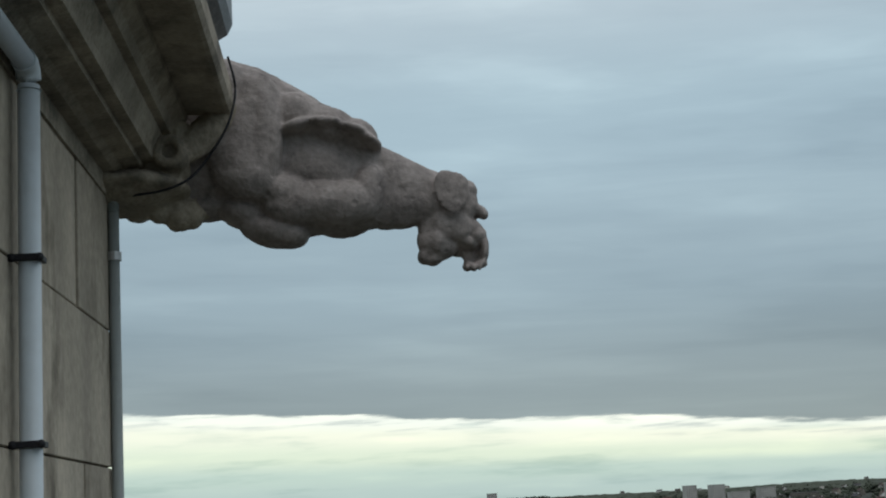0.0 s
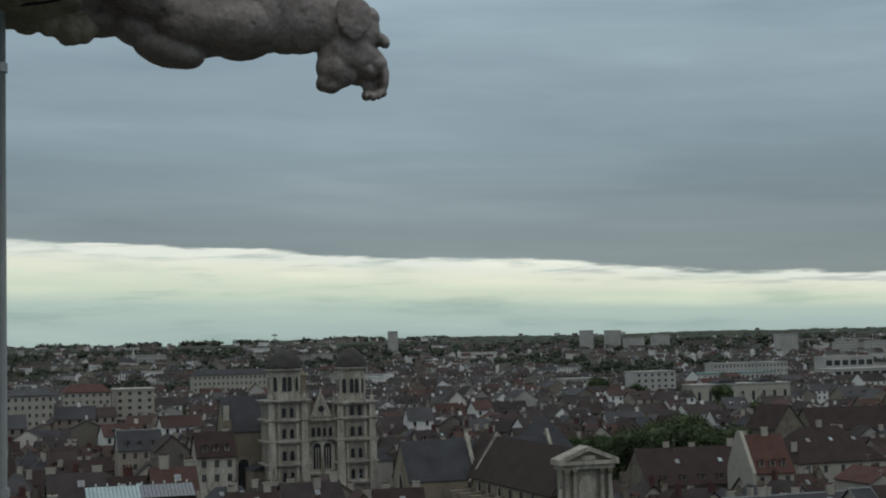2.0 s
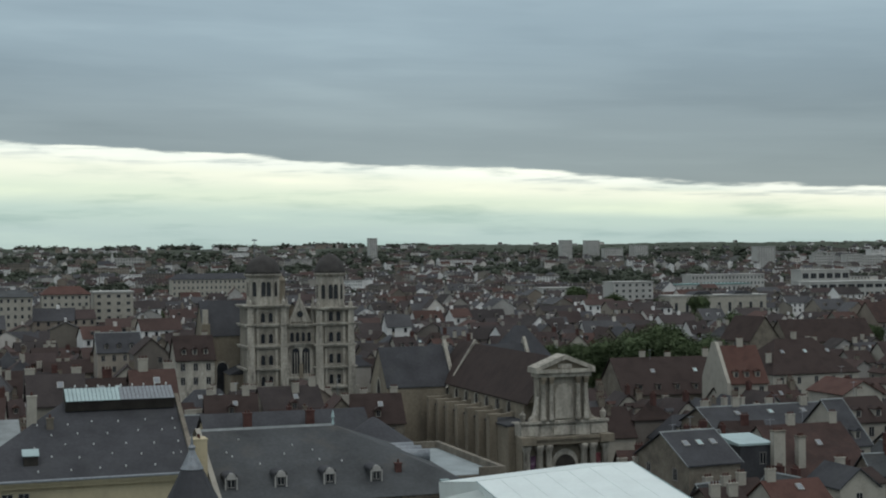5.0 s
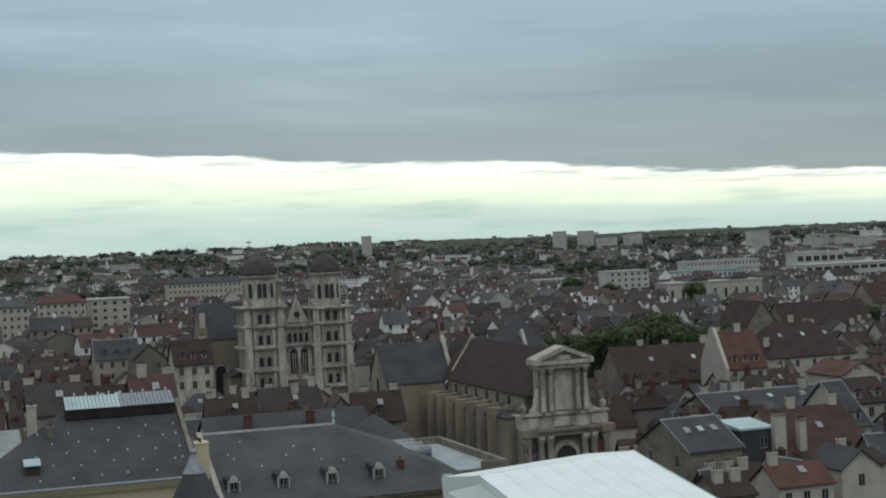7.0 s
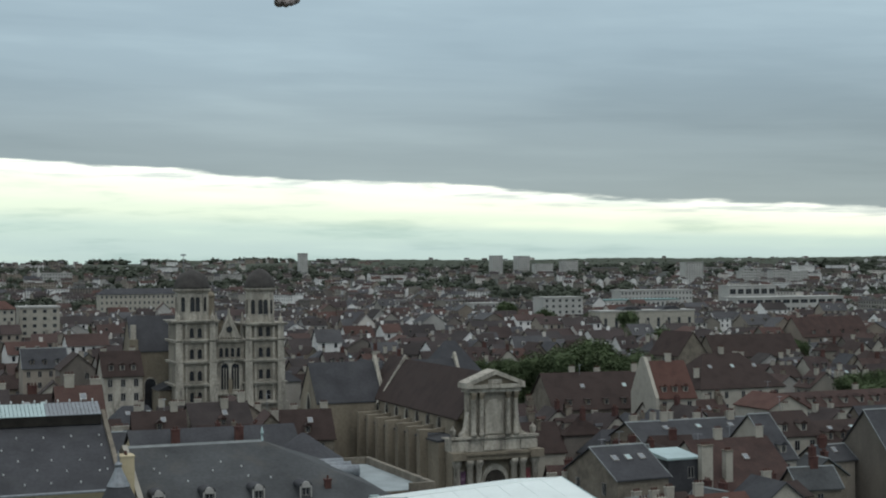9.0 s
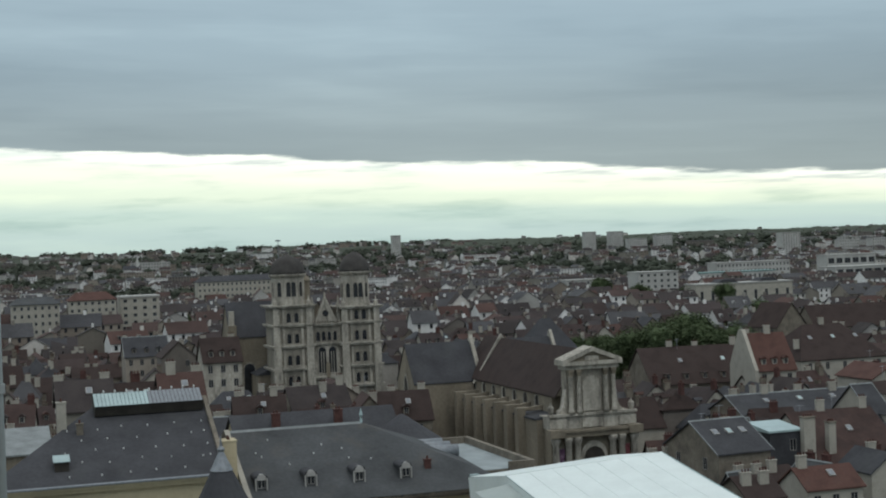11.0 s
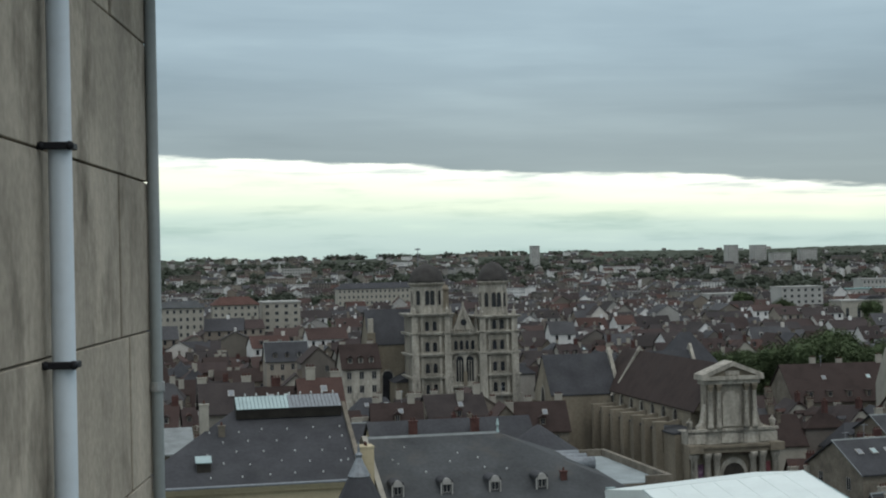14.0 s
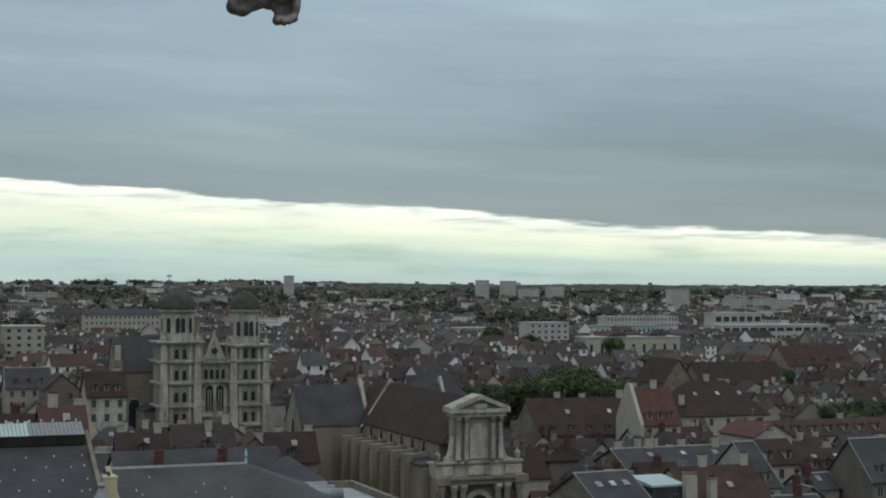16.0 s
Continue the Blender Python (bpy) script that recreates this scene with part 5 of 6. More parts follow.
rh = house(town(109.3, 297, 0, -8), 8.4, 14, 14.7, 21.9, roof=M_TILE_RED, wall=M_WHITEWALL, label="house with a steep red roof and white gable", dormers=3, chims=((-0.42, 0.05), (0.1, 0.0)), cols=3)
part("party_wall", extrude_x([(-7.6, 10.0), (7, 10.0), (7, 15.0), (1.2, 22.9), (-0.8, 22.9), (-7.6, 14.8)], -5.0, -4.25), M_WHITEWALL, rh, "tall white rendered party wall")
house(town(99.5, 317, 0, -7), 25, 19, 11.0, 18.3, roof=M_TILE, wall=M_STONEWALL, label="long house under a broad dark brown roof", dormers=5, chims=((-0.42, 0.2), (0.05, 0.05), (0.4, 0.0), (-0.2, 0.02)), cols=6, gabled=False, sky=2)
house(town(141.5, 344), 24, 20, 12.5, 20.2, roof=M_TILE, wall=M_WHITEWALL, label="big house under a steep dark hipped roof", hip=7, chims=((-0.45, -0.3), (0.3, 0.1), (0.0, 0.0)), cols=5, sky=3)
house(town(86.0, 191), 6.2, 8, 10.0, 12.4, axis="y", roof=M_SLATE, wall=M_WHITEWALL, label="narrow gabled house with a slate roof", cols=1, floors=1, chims=((0.2, 0.3),))
house(town(97.6, 221), 3.4, 16, 12.0, 18.2, roof=M_SLATE, wall=M_WHITEWALL, label="narrow house with steep slate slope and white coping", cols=1, dormers=1, chims=())
house(town(118.2, 237), 11.5, 12, 11.8, 15.0, roof=M_TILE, wall=M_HWALL, label="house with brown mansard roof and dormers", sky=2, dormers=4, cols=4, chims=((0.3, 0.1),))
house(town(121.5, 223), 9, 12, 12.0, 18.2, roof=M_SLATE, wall=M_HWALL, label="tall slate-roofed house with white dormers", dormers=2, cols=3, chims=((0.3, 0.1),))
house(town(133.5, 226), 13, 13, 11.5, 17.5, roof=M_SLATE2, wall=M_WHITEWALL, label="house with grey slate roof", dormers=3, cols=4, chims=((-0.4, 0.1),))
house(town(-22.4, 207), 7.4, 9, 22.3, 26.0, roof=M_HROOF, wall=M_HWALL, label="house with dull red roof behind the palace", chims=((0.40, 0.1), (-0.45, 0.1)), cols=0, sky=1)
house(town(-15.4, 208.5), 5.8, 8, 21.4, 25.2, roof=M_TILE, wall=M_HWALL, label="narrow house with a dark brown tiled roof", chims=((0.0, 0.05),), cols=0, sky=2, cm=M_BRICK)
house(town(-9.2, 207), 5.9, 9, 22.6, 26.4, roof=M_HROOF, wall=M_HWALL, label="small house with a worn tiled roof", chims=((0.42, 0.1), (-0.2, 0.0)), cols=0, sky=1)
house(town(-6.2, 332), 8.5, 10, 19.2, 24.2, roof=M_TILE, wall=M_ASHLAR, label="tall cream house with brown mansard", cols=3, floors=2, chims=((-0.4, 0.1), (0.35, 0.1)), dormers=3)
house(town(-29, 420), 12, 12, 15.5, 20.5, roof=M_SLATE, wall=M_HWALL, label="slate-roofed house with dormers", cols=4, dormers=3, chims=((-0.45, 0.1), (0.4, 0.1)))
house(town(-19, 395), 9, 12, 16.5, 20.5, axis="y", roof=M_TILE, wall=M_HWALL, label="pale gabled house with a brown roof", cols=2, chims=((0.2, 0.2),))

# low roofs crowding in front of the twin-towered church
for x, y, w, d, ze, zr, ax, rf, lab, ch in (
        (2.0, 262, 9, 9, 16.4, 20.2, "x", M_TILE, "low house with a dark brown roof and pale chimneys", ((-0.4, 0.1), (0.3, 0.0))),
        (12.5, 268, 11, 10, 16.2, 21.0, "x", M_HROOF, "house with a weathered brown roof and skylights", ((-0.3, 0.1), (0.42, 0.0), (0.1, -0.1))),
        (20.5, 252, 8, 9, 16.2, 20.6, "y", M_TILE_RUST, "gabled house with a rust-red tiled roof", ((0.2, 0.3),)),
        (27.5, 258, 9, 10, 15.6, 20.2, "x", M_TILE, "wide house with a dull brown tiled roof", ((0.40, 0.05), (-0.2, 0.1))),
        (-3.5, 246, 5, 8, 15.2, 18.4, "x", M_SLATE, "small slate-roofed house with a pale gable", ((-0.2, 0.1),))):
    house(town(x, y, -2.9, 4 if w > 9 else -7), w, d, ze, zr, axis=ax, roof=rf, wall=M_STONEWALL, label=lab, chims=ch, cols=2, floors=1, sky=1 if ax == "x" else 0, dormers=1 if w > 8.5 and ax == "x" else 0)
house(town(72, 345), 13, 13, 16.5, 24.5, roof=M_SLATE, wall=M_ASHLAR_DARK, label="stone house under a steep hipped slate roof", hip=5.5, chims=(), cols=3)

# lean-tos and back buildings wedged between the houses
rc = random.Random(63)
for x, y, z, w, d, turn in ((60.5, 207, 8.5, 5, 5, 8), (63.0, 214, 9.4, 5.5, 6, -14), (70.5, 222, 10.2, 7, 6, 10), (77.0, 226, 10.6, 6.5, 6, -8), (83.5, 229, 10.4, 7, 7, 84), (72.0, 193, 8.9, 5, 4.5, 6), (79.5, 196, 8.2, 6, 5, -80), (66.5, 189.5, 8.2, 5, 4, 12),
                            (92.0, 200, 8.6, 6, 6, 12), (99.0, 205, 9.0, 7, 6, -6), (104.0, 213, 9.6, 6, 7, 86), (112.0, 226, 10.0, 7, 6, 5), (88.0, 236, 10.6, 7, 6, -12), (102.5, 258, 11.2, 8, 7, 78), (111.0, 262, 11.4, 7, 6, -10), (92.0, 262, 10.4, 8, 6, 9)):
    house(town(x, y, 0, turn), w, d, z, z + rc.uniform(1.6, 2.8), roof=rc.choice([M_TILE, M_SLATE, M_TILE_RUST, M_TILE, M_SLATE2]), wall=rc.choice([M_STONEWALL, M_HWALL, M_STONEWALL, M_WHITEWALL]), label="small lean-to building squeezed between taller houses",
          chims=[(rc.uniform(-0.4, 0.4), rc.uniform(-0.2, 0.2)) for _ in range(rc.choice([1, 2]))], cols=1, floors=1, sky=rc.choice([0, 1]), cm=rc.choice([M_WHITEWALL, M_BRICK, M_STONEWALL]), group="back buildings")


def roof_aerial(x, y, z, h):
    """A television aerial: a thin mast with a boom and short rods."""
    a = empty("roof_aerial", town(x, y, z, rc.uniform(-60, 60)), "thin grey television aerial on a roof", "aerial", "roof aerials")
    part("mast", tube([(0, 0, -2.5), (0, 0, h)], 0.035, 6), M_LEAD, a)
    part("boom", tube([(-0.6, 0, h - 0.15), (0.7, 0, h - 0.15)], 0.025, 5), M_LEAD, a)
    for k in range(5):
        part("rod", tube([(-0.5 + k * 0.27, -0.4, h - 0.15), (-0.5 + k * 0.27, 0.4, h - 0.15)], 0.018, 4), M_LEAD, a)


for x, y, z in ((68.0, 203, 16.4), (91.0, 217, 15.6), (84.5, 214, 14.8), (99.0, 249, 14.8), (110.0, 240, 17.0), (105.5, 299, 21.8), (96.0, 316, 18.0), (122.0, 272, 17.0), (72.0, 224, 12.8), (20.5, 253, 18.6), (3.0, 262, 17.6)):
    roof_aerial(x, y, z, rc.uniform(1.4, 2.4))

# ---- the old town: streets of houses, each copied from a few built ones
rng = random.Random(21)
PROTO = []
for i in range(20):
    w, d = rng.uniform(6, 12), rng.uniform(7.5, 11)
    ze = rng.uniform(7.5, 12.0)
    zr = ze + rng.uniform(2.8, 5.0)
    axis = "x" if rng.random() < 0.68 else "y"
    wall = [M_HWALL, M_WHITEWALL, M_HWALL, M_STONEWALL][i % 4]
    roof = [M_HROOF, M_TILE, M_HROOF, M_SLATE, M_HROOF, M_TILE, M_HROOF][i % 7]
    rc = {M_SLATE: "slate", M_TILE: "dark brown tiled"}.get(roof, "weathered tiled")
    wc = {M_WHITEWALL: "pale rendered", M_STONEWALL: "rubble stone"}.get(wall, "plastered")
    PROTO.append((house(town(40 * i - 250, -900), w, d, ze, zr, axis, roof, wall, "%s town house with a %s roof" % (wc, rc), hip=rng.choice([0, 0, 0, 3.0]) if axis == "x" else 0,
                        dormers=rng.choice([0, 0, 1, 2]) if axis == "x" else 0, chims=[(rng.choice([-0.42, 0.42, 0.1]), rng.choice([0.0, 0.12, -0.1])) for _ in range(rng.choice([1, 2, 3]))], cols=rng.choice([2, 3]), floors=2, side=rng.choice([0, 1]),
                        sky=rng.choice([0, 1, 2]) if axis == "x" else 0, cm=rng.choice([M_WHITEWALL, M_BRICK, M_STONEWALL]), group="old town houses"), max(w, d), d))

BLOCKED = [(-50, 40, -20, 206), (-9, 48, 328, 410), (28, 72, 212, 312), (40, 80, 120, 225), (58, 135, 165, 256), (86, 165, 268, 365), (-28, 8, 196, 222), (-40, 0, 320, 335), (92, 156, 378, 475), (-38, -12, 385, 430), (228, 335, 650, 800), (222, 290, 790, 895), (330, 450, 985, 1095), (395, 500, 870, 955), (160, 232, 440, 500)]


def free(x, y, r):
    for x0, x1, y0, y1 in BLOCKED:
        if x0 - r * 0.5 < x < x1 + r * 0.5 and y0 - r * 0.5 < y < y1 + r * 0.5:
            return False
    return True


cg, sg = math.cos(radians(GRID)), math.sin(radians(GRID))
first = {p[0].name for p in PROTO}
count = 0
FAR = []
v = 196.0
while v < 1000:
    u = -260.0
    gap = 14.5 + v * 0.006
    while u < 560:
        k = rng.randrange(len(PROTO))
        proto, wide, deep = PROTO[k]
        u += wide + (rng.uniform(-0.3, 1.2) if rng.random() < 0.85 else rng.uniform(3, 8))
        vv = v + rng.uniform(-2.5, 2.5)
        x, y = u * cg - vv * sg, u * sg + vv * cg
        a = math.degrees(math.atan2(x, y))
        if not -12.5 < a < 32 or not free(x, y, wide):
            continue
        turn = rng.choice([0, 0, 0, 90, -90]) + rng.uniform(-7, 7)
        if y < 520 and count < 280:
            m = town(x, y, rng.uniform(-2.2, 0.6), turn)
            if proto.name in first:
                first.discard(proto.name)
                proto.matrix_world = m
            else:
                copy_thing(proto, m)
            count += 1
        else:
            FAR.append((x, y, turn))
    v += gap

# crowded small roofs beside the baroque church
for v in range(5):
    for u in range(6):
        x, y = 66 + u * 8.2 - v * 1.5 + rng.uniform(-1.5, 1.5), 258 + v * 9.5 + u * 1.4
        if y < 262 and x > 78 or x > 108 - v * 2 or (x < 74 and v < 1):
            continue
        copy_thing(PROTO[rng.randrange(len(PROTO))][0], town(x, y, rng.uniform(-2.6, -0.4) - (1.5 if v > 2 else 0), rng.choice([0, 0, 90, -90]) + rng.uniform(-8, 8)))

for u in range(7):
    for v in range(4):
        x, y = 112 + u * 8.5 - v * 1.6 + rng.uniform(-1.5, 1.5), 272 + v * 13 + u * 1.5
        if (113 < x < 130 and y < 284) or (128 < x < 170 and 284 < y < 310) or (128 < x and y > 322):
            continue
        copy_thing(PROTO[rng.randrange(len(PROTO))][0], town(x, y, rng.uniform(-3.2, -1.0), rng.choice([0, 0, 90, -90]) + rng.uniform(-8, 8)))

# ---- the far town: one sheet of joined houses


class Joined:
    def __init__(self):
        self.v, self.f, self.m = [], [], []

    def add(self, m, verts, faces, mat):
        o = len(self.v)
        self.v += [tuple(m @ Vector(p)) for p in verts]
        self.f += [tuple(o + i for i in f) for f in faces]
        self.m += [mat] * len(faces)

    def box(self, m, x0, x1, y0, y1, z0, z1, mat):
        self.add(m, [(x, y, z) for z in (z0, z1) for x, y in ((x0, y0), (x1, y0), (x1, y1), (x0, y1))],
                 [(4, 5, 6, 7), (0, 1, 5, 4), (1, 2, 6, 5), (2, 3, 7, 6), (3, 0, 4, 7)], mat)

    def house(self, m, w, d, ze, zr, r):
        self.add(m, [(-w / 2, -d / 2, -6), (w / 2, -d / 2, -6), (w / 2, d / 2, -6), (-w / 2, d / 2, -6), (-w / 2, -d / 2, ze), (w / 2, -d / 2, ze), (w / 2, d / 2, ze), (-w / 2, d / 2, ze), (-w / 2, 0, zr), (w / 2, 0, zr)],
                 [(0, 1, 5, 4), (1, 2, 6, 9, 5), (2, 3, 7, 6), (3, 0, 4, 8, 7)], 0)
        e, k = 0.4, 0.4 * (zr - ze) / (d / 2)
        self.add(m, [(-w / 2 - e, -d / 2 - e, ze - k + .1), (w / 2 + e, -d / 2 - e, ze - k + .1), (w / 2 + e, 0, zr + .1), (-w / 2 - e, 0, zr + .1), (w / 2 + e, d / 2 + e, ze - k + .1), (-w / 2 - e, d / 2 + e, ze - k + .1)],
                 [(0, 1, 2, 3), (3, 2, 4, 5)], 1)
        cx = r.choice([-0.4, 0.4, 0.1]) * w
        self.box(m, cx - 0.6, cx + 0.6, -0.4, 0.4, zr - 1.2, zr + 1.4, 0)
        n = max(2, int(w / 3.2))
        for s in (-1, 1):
            for i in range(n):
                x = (i + 0.5) * w / n - w / 2
                for z in (ze - 2.3, ze - 5.3):
                    y = s * (d / 2 + 0.03)
                    self.box(m, x - 0.55, x + 0.55, min(y, y - s * 0.1), max(y, y - s * 0.1), z, z + 1.7, 2)
        if r.random() < 0.35:
            for i in range(2):
                x = (i + 0.5) * w / 2 - w / 2
                yy, zz = -d * 0.36, ze + d * 0.14 * (zr - ze) / (d / 2)
                self.box(m, x - 0.55, x + 0.55, yy, yy + 2.2, zz - 0.4, zz + 1.4, 0)
                self.box(m, x - 0.4, x + 0.4, yy - 0.04, yy, zz + 0.2, zz + 1.2, 2)

    def build(self, name, mats):
        me = bpy.data.meshes.new(name)
        me.from_pydata(self.v, [], self.f)
        for m in mats:
            me.materials.append(m)
        me.polygons.foreach_set("material_index", self.m)
        me.update()
        return new(name, me)


far = Joined()
r2 = random.Random(33)
for x, y, turn in FAR:
    ze = r2.uniform(7, 12) if r2.random() < 0.9 else r2.uniform(12, 17)
    w, d = r2.uniform(8, 17), r2.uniform(8, 12)
    far.house(town(x, y, rise(x, y), turn), w, d, ze, ze + r2.uniform(2.2, 4.8), r2)
y = 1000.0
while y < 4350:
    step = 24 + (y - 1000) * 0.030
    a = -13.0
    while a < 33:
        a += math.degrees((15 + (y - 1000) * 0.016) / y) * r2.uniform(0.7, 1.6)
        yy = y + r2.uniform(-9, 9)
        x = yy * math.tan(radians(a))
        green = noise.noise(Vector((x / 170, yy / 260, 5.0))) + min((y - 1000) / 5200, 0.28) + (0.5 if y > 2900 and a > 9 else 0)
        if green > 0.34 or not free(x, yy, 20):
            continue
        big = r2.random() < 0.07
        w, d, ze = (r2.uniform(22, 50), r2.uniform(11, 15), r2.uniform(9, 15)) if big else (r2.uniform(9, 17), r2.uniform(8, 11), r2.uniform(5.5, 10))
        far.house(town(x, yy, rise(x, yy), r2.choice([0, 0, 90]) + r2.uniform(-25, 25)), w, d, ze, ze + (0.6 if big else r2.uniform(2.0, 4.0)), r2)
    y += step
tagged(far.build("far_town", [M_FWALL, M_FROOF, M_GLASS]), "distant dense town of pale houses and brown roofs", "town", kind="stuff")

# ---------------------------------------------------------------- larger buildings in the distance


def block(x, y, w, d, h, label, floors, cols, wall=None, base=None, turn=0.0, roof=None, name="apartment_building", roofname="roof", ww=0.45, pitch=0.0):
    base = rise(x, y) - 2 if base is None else base
    b = empty(name, town(x, y, base, turn), label, "building")
    part("wall", box(-w / 2, w / 2, 0, d, 0, h), wall or M_CONCRETE, b)
    if pitch:
        for bm in gable_roof(w, d, h, h + pitch, 0.5, 0.2, "x", min(pitch * 1.3, w / 3)):
            part("roof_slope", bm, roof or M_TILE, b).matrix_basis = pose(0, d / 2, 0)
    else:
        part(roofname, box(-w / 2 - 0.4, w / 2 + 0.4, -0.4, d + 0.4, h, h + 0.7), roof or M_CONCRETE, b)
    sw, sh = w / cols * ww, h / floors * 0.5
    me = window_mesh(sw * 0.8, sh * 0.9, frame_mat=M_LEAD)
    for k in range(floors):
        for i in range(cols):
            shared("window", me, b, pose((i + 0.5) * w / cols - w / 2, -0.03, (k + 0.3) * h / floors))
    return b


block(269, 2600, 15, 14, 36, "pale concrete tower block on the skyline", 10, 4, base=32)
block(603, 2500, 20, 16, 34, "pale concrete tower block on the skyline", 9, 5, base=27)
block(648, 2490, 24, 18, 36, "wide pale concrete tower block", 9, 6, base=24)
block(672, 2440, 34, 16, 22, "lower pale concrete slab", 6, 8, base=24)
block(722, 2450, 30, 14, 24, "pale housing slab on the skyline", 7, 7, base=27)
block(778, 2000, 29, 18, 38, "tall pale apartment tower", 12, 7, base=8)
block(822, 1900, 30, 14, 30, "white apartment slab with flat roof", 8, 8, base=3)
block(858, 1880, 26, 14, 31, "white apartment slab with flat roof", 8, 7, base=3)
block(893, 1900, 34, 14, 29, "white apartment slab with flat roof", 8, 8, base=3)
block(1010, 2300, 60, 16, 26, "pale far apartment row", 6, 12, base=10)
block(-66, 640, 20, 14, 18, "pinkish white apartment house with a red-brown roof", 6, 7, wall=M_WHITEWALL, roof=M_TILE_RED, base=8, pitch=3.2)
block(-47, 655, 17, 16, 19, "white stepped apartment house", 6, 4, wall=M_WHITEWALL, base=7)
block(-90, 640, 20, 20, 17, "building with a grey metal roof", 5, 7, wall=M_WHITEWALL, base=8, roof=M_SLATE2, pitch=2.5)
block(-6, 1100, 62, 16, 13, "long classical institution with many windows", 3, 18, wall=M_WHITEWALL, roof=M_SLATE, base=11, name="institution", pitch=4.0)
block(261, 900, 28, 16, 22, "white modern flats with dark balconies", 6, 6, wall=M_CONCRETE, base=0)
block(222, 930, 30, 14, 17, "white modern block of flats", 5, 7, wall=M_CONCRETE, base=1)
block(384, 1100, 66, 20, 14, "long hall with a teal metal roof", 2, 16, wall=M_CONCRETE, roof=M_TEAL, base=1, name="hall")
block(425, 1180, 70, 16, 19, "long pale concrete office range", 4, 20, wall=M_CONCRETE, base=2, name="office_building")
pub = block(283, 800, 62, 14, 15, "long cream building with tall dark bays", 1, 9, wall=M_WHITEWALL, base=1, name="public_building", ww=0.32)
for x in (-10.0, 16.0):
    part("pavilion_roof", extrude_y([(x - 6.5, 15.7), (x + 6.5, 15.7), (x + 3.5, 17.6), (x - 3.5, 17.6)], 1.0, 11.0), M_SLATE, pub, "low dark slate pavilion roof")
block(446, 960, 90, 20, 17, "long office building with dark glass bands", 3, 12, wall=M_CONCRETE, base=2, name="office_building", ww=0.96)
block(430, 990, 40, 14, 25, "taller office block with dark glass bands", 3, 6, wall=M_CONCRETE, base=2, name="office_building", ww=0.9)
house(town(173, 458, 0, -78), 14, 13, 13, 20.5, roof=M_TILE, wall=M_STONEWALL, label="stone gabled house with a steep brown roof", cols=3, chims=((0.4, 0.1),), side=2)
house(town(266, 540), 32, 16, 14, 21.5, roof=M_TILE_RUST, wall=M_HWALL, label="long house under a wide rust-red roof", cols=6, dormers=4, chims=((-0.4, 0.0), (0.2, 0.1)))
house(town(203, 470, 0, -6), 32, 15, 11.5, 18.5, roof=M_TILE, wall=M_STONEWALL, label="long house with a steep dark brown roof", cols=6, chims=((0.0, 0.1), (0.3, 0.1)))

hc = empty("church", town(-178, 2300, rise(-178, 2300) - 2), "small far church with a pointed spire on the skyline", "church")
part("wall", gable_walls(26, 14, 11, 17), M_CONCRETE, hc)
for bm in gable_roof(26, 14, 11, 17):
    part("roof", bm, M_SLATE, hc)
part("spire", lathe([(3.2, 0), (3.2, 19), (0.1, 33)], 8, None, 9, 0), M_CONCRETE, hc)
block(-150, 2320, 60, 14, 20, "long pale range on the far skyline", 4, 14, base=rise(-150, 2320) - 2)

# ---------------------------------------------------------------- trees


def crown_mesh(name, seed, r, h, n, leaf):
    """A crown of many small bent leaf clumps round several limbs' ends, uneven, with gaps."""
    g = random.Random(seed)
    lobes = [(g.uniform(-0.55, 0.55) * r, g.uniform(-0.55, 0.55) * r, h * g.uniform(0.38, 0.85), r * g.uniform(0.35, 0.6)) for _ in range(9)]
    verts, faces = [], []
    for lx, ly, lz, lr in lobes:                   # dense inner mass of each limb's foliage, uneven
        core = bmesh.new()
        bmesh.ops.create_icosphere(core, subdivisions=2, radius=1)
        o = len(verts)
        for v in core.verts:
            k = lr * (0.74 + 0.28 * noise.noise(v.co * 2.1 + Vector((lx, ly, lz))))
            verts.append((lx + v.co.x * k, ly + v.co.y * k, lz + v.co.z * k * 0.9))
        faces += [tuple(o + v.index for v in f.verts) for f in core.faces]
        core.free()
    for _ in range(n):
        lx, ly, lz, lr = g.choice(lobes)
        p = Vector((g.gauss(0, 1), g.gauss(0, 1), g.gauss(0, 0.8)))
        p = p.normalized() * lr * g.uniform(0.68, 1.12) + Vector((lx, ly, lz))
        q = Euler((g.uniform(-0.6, 0.6), g.uniform(-0.6, 0.6), g.uniform(0, 6.3))).to_matrix()
        s = leaf * g.uniform(0.6, 1.3)
        o = len(verts)
        for a, b, c in ((-s, 0, -0.25 * s), (0, -0.6 * s, 0), (s, 0, -0.25 * s), (0, 0.6 * s, 0.1 * s)):
            verts.append(tuple(p + q @ Vector((a, b, c))))
        faces.append((o, o + 1, o + 2, o + 3))
    me = bpy.data.meshes.new(name)
    me.from_pydata(verts, [], faces)
    me.materials.append(M_LEAF)
    me.update()
    return me


def trunk_mesh(h, r, seed):
    g = random.Random(seed)
    bm = lathe([(r * 1.3, 0), (r, 0.6), (r * 0.7, h * 0.4), (r * 0.25, h * 0.75)], 8)
    for k in range(5):
        a = g.uniform(0, 6.3)
        z = h * g.uniform(0.28, 0.5)
        L = h * g.uniform(0.2, 0.35)
        tube([(0, 0, z), (math.cos(a) * L * 0.5, math.sin(a) * L * 0.5, z + L * 0.5), (math.cos(a) * L * 0.8, math.sin(a) * L * 0.8, z + L)], r * 0.28, 6, bm)
    return mesh_of("trunk", bm, M_BARK)


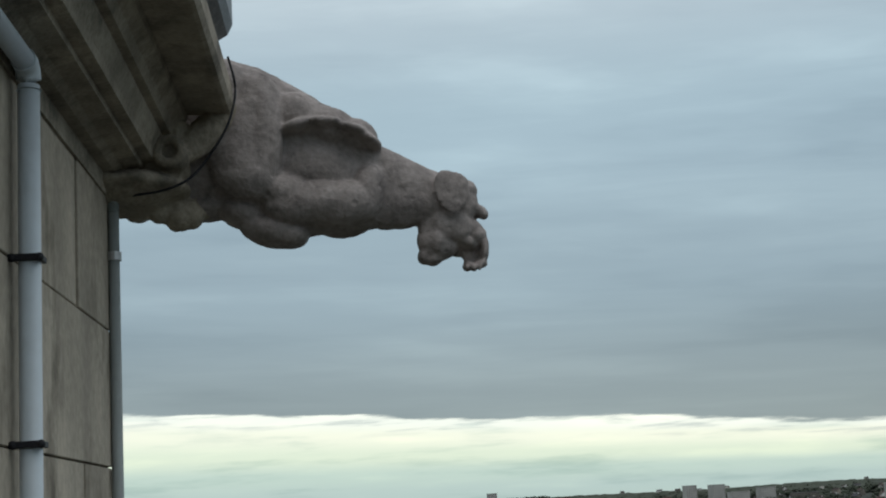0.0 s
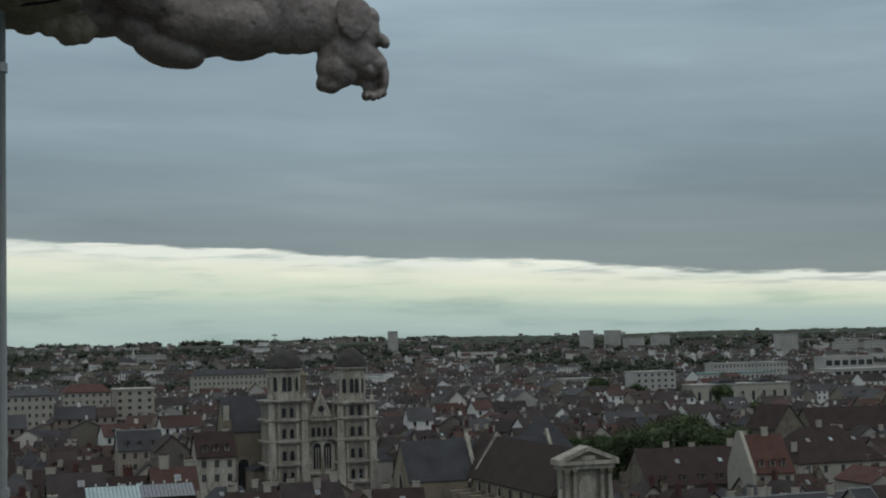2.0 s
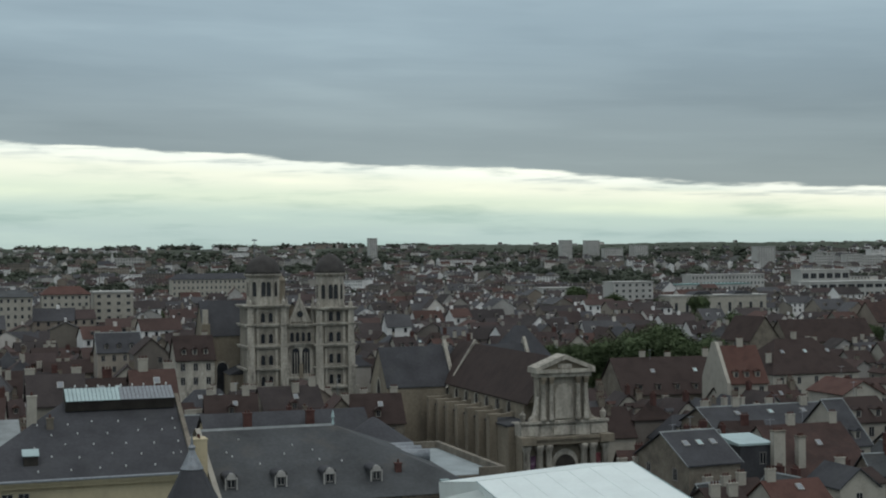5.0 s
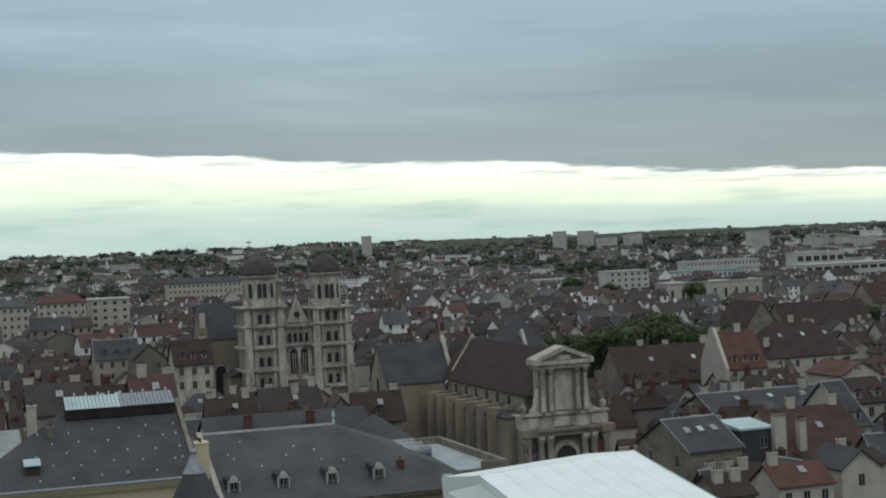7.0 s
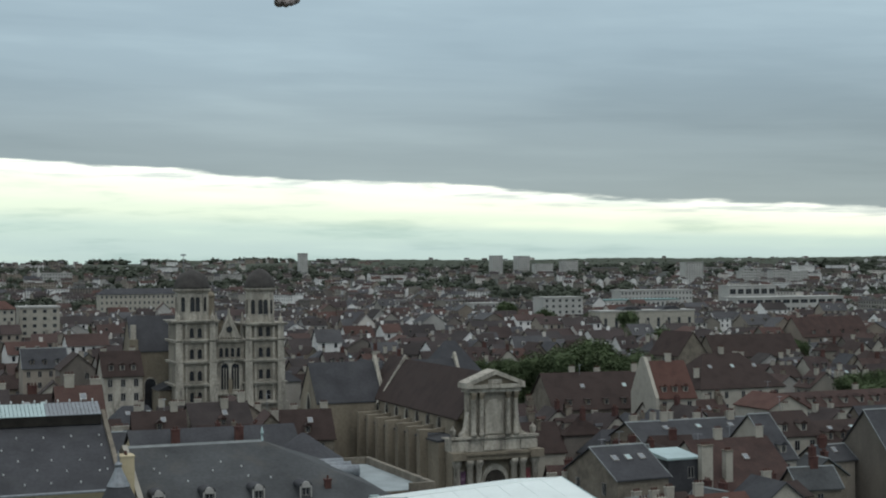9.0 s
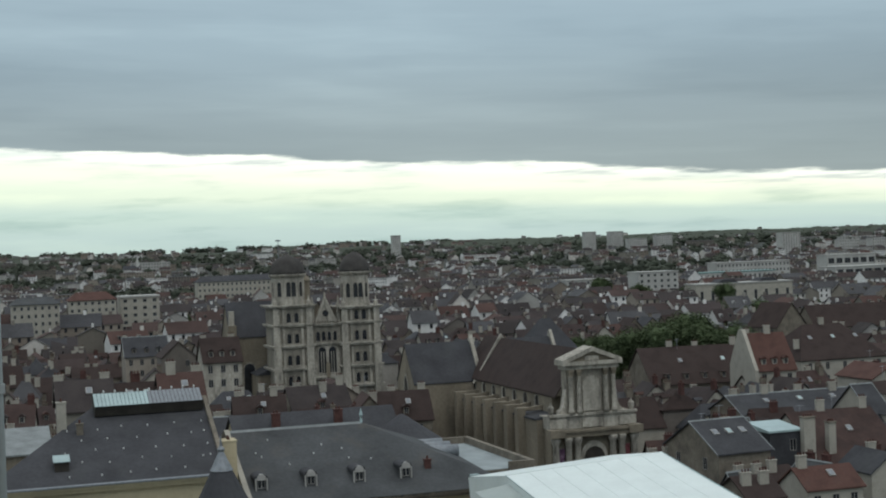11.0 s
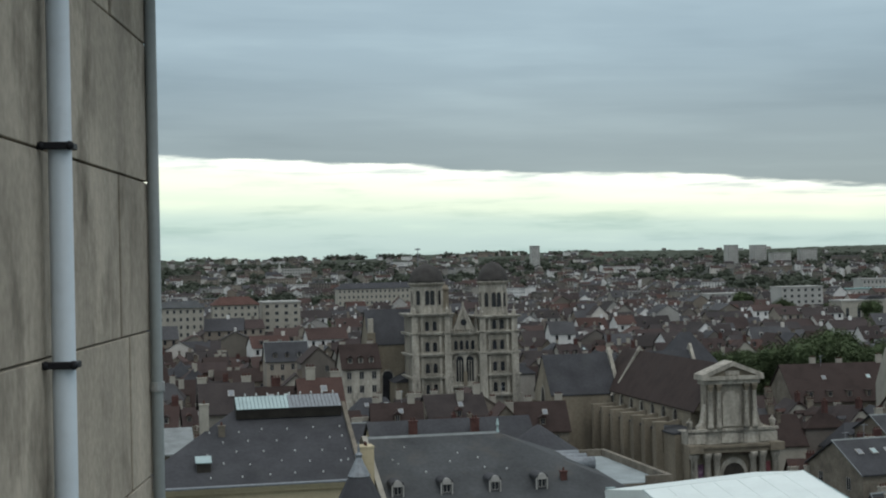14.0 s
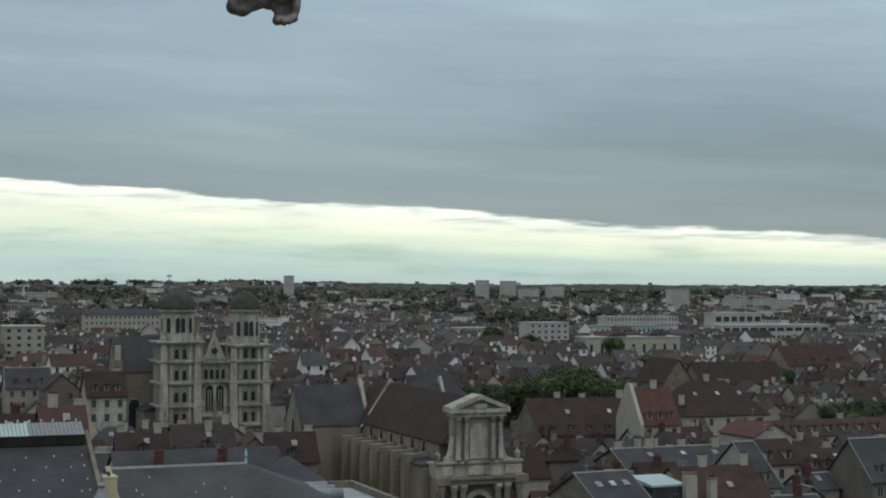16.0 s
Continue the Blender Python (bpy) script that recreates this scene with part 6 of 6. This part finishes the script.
TREES = []
for i in range(4):
    R, H = (5.5, 15) if i < 3 else (3.5, 13)
    t = empty("tree", pose(60 * i, -700, 0), "full green deciduous tree among the houses", "tree", group="park trees")
    part("trunk", trunk_mesh(H, 0.4, i), None, t)
    part("crown", crown_mesh("crown", 50 + i, R, H, 6500, 0.30), None, t)
    TREES.append(t)
used = set()
g = random.Random(77)
SPOTS = [(g.uniform(88, 112), g.uniform(396, 440), g.uniform(0.8, 1.05)) for _ in range(26)]
SPOTS += [(g.uniform(112, 132), g.uniform(372, 404), g.uniform(1.2, 1.5)) for _ in range(14)]
SPOTS += [(g.uniform(131, 150), g.uniform(385, 420), g.uniform(0.7, 0.95)) for _ in range(7)]
SPOTS += [(g.uniform(172, 190), g.uniform(315, 340), g.uniform(0.9, 1.2)) for _ in range(7)]
SPOTS += [(g.uniform(140, 168), g.uniform(300, 318), g.uniform(0.5, 0.7)) for _ in range(6)]
SPOTS += [(-18 + g.uniform(-4, 4), 455 + g.uniform(-4, 4), 0.8), (-22, 440, 0.7), (205, 560, 1.3), (214, 585, 1.2), (197, 600, 1.1), (232, 690, 1.3), (225, 720, 1.2)]
SPOTS += [(g.uniform(212, 246), g.uniform(505, 535), g.uniform(0.9, 1.2)) for _ in range(9)]
SPOTS += [(g.uniform(232, 330), g.uniform(660, 780), g.uniform(0.6, 0.9)) for _ in range(16)]
SPOTS += [(g.uniform(212, 226), g.uniform(800, 880), g.uniform(1.1, 1.5)) for _ in range(6)]
SPOTS += [(g.uniform(-60, 20), g.uniform(700, 860), g.uniform(0.7, 1.0)) for _ in range(12)]
for i, (x, y, s) in enumerate(SPOTS):
    k = i % 4 if i % 9 else 3
    m = pose(x, y, -0.3, 0, 0, g.uniform(0, 360))
    t = TREES[k]
    if k in used:
        t = copy_thing(t, m)
    else:
        used.add(k)
        t.matrix_world = m
    t.scale = (s, s, s * g.uniform(0.9, 1.1))


def make_woods():
    """Trees among the far houses and the woods along the skyline."""
    g = random.Random(5)
    verts, faces = [], []
    core = bmesh.new()
    bmesh.ops.create_icosphere(core, subdivisions=1, radius=1)
    CORE_V, CORE_F = [tuple(v.co) for v in core.verts], [tuple(v.index for v in f.verts) for f in core.faces]
    core.free()

    def clump(x, y, z, r, h, n, leaf):
        o = len(verts)
        for cv in CORE_V:                           # dense inner mass
            k = g.uniform(0.62, 0.95)
            verts.append((x + cv[0] * r * k, y + cv[1] * r * k, z + h * 0.5 + cv[2] * h * 0.46 * k))
        faces.extend(tuple(o + i for i in f) for f in CORE_F)
        for _ in range(n):
            p = Vector((g.gauss(0, 1), g.gauss(0, 1), g.gauss(0, 1))).normalized() * g.uniform(0.75, 1.1)
            c = Vector((x + p.x * r, y + p.y * r, z + h * 0.52 + p.z * h * 0.48))
            q = Euler((g.uniform(-0.6, 0.6), g.uniform(-0.6, 0.6), g.uniform(0, 6.3))).to_matrix()
            s = 0.75 * leaf * g.uniform(0.7, 1.3)
            o = len(verts)
            for a, b, d in ((-s, 0, -0.2 * s), (0, -0.7 * s, 0), (s, 0, -0.2 * s), (0, 0.7 * s, 0.1 * s)):
                verts.append(tuple(c + q @ Vector((a, b, d))))
            faces.append((o, o + 1, o + 2, o + 3))

    for _ in range(5200):
        y = 430 + 2600 * g.random() ** 1.2
        a = g.uniform(-13, 33)
        x = y * math.tan(radians(a))
        green = noise.noise(Vector((x / 170, y / 260, 5.0))) + max(0, y - 1000) / 5200
        if (green > 0.26 or g.random() < 0.10) and free(x, y, 8):
            clump(x, y, rise(x, y) - 1, g.uniform(3.5, 7) * (1 + y / 4000), g.uniform(8, 15), 46 if y < 1500 else 26, 1.1 + y / 1300)
    for _ in range(900):
        y = g.uniform(2600, 3400)
        a = g.uniform(-14, 34)
        x = y * math.tan(radians(a))
        clump(x, y, rise(x, y) - 3, g.uniform(8, 14), g.uniform(8, 12), 16, 4.0)
    # ragged treetops along the skyline
    for _ in range(380):
        a = g.uniform(-14, 8)
        r = g.uniform(4200, 4500)
        x, y = r * math.sin(radians(a)), r * math.cos(radians(a))
        if noise.noise(Vector((a * 0.9, 3.0, 0.0))) > -0.12:
            clump(x, y, rise(x, y) - 3, g.uniform(8, 20), g.uniform(9, 17) + (5 if a < 5 else 0), 14, 6.0)
    # closed canopy on the far hills: a billowing sheet
    steps, turns = 46, 330
    o = len(verts)
    for i in range(steps):
        r = 2950 + 1780 * i / (steps - 1)
        for k in range(turns):
            a = radians(-15 + 50 * k / (turns - 1))
            x, y = r * math.sin(a), r * math.cos(a)
            wood = noise.noise(Vector((x / 420, y / 420, 9.0)))
            top = 5.0 + 4.5 * noise.noise(Vector((x / 34, y / 34, 1.0))) + 3.0 * noise.noise(Vector((x / 13, y / 60, 4.0)))
            verts.append((x, y, rise(x, y) + (top if wood > (-0.25 if a > 0.14 else 0.12) else -3.0)))
    for i in range(steps - 1):
        for k in range(turns - 1):
            p = o + i * turns + k
            faces.append((p, p + 1, p + turns + 1, p + turns))
    me = bpy.data.meshes.new("woods")
    me.from_pydata(verts, [], faces)
    me.materials.append(M_WOODS)
    me.update()
    tagged(new("woods", me), "dark green trees between far houses and along the skyline", "trees", kind="stuff")


make_woods()
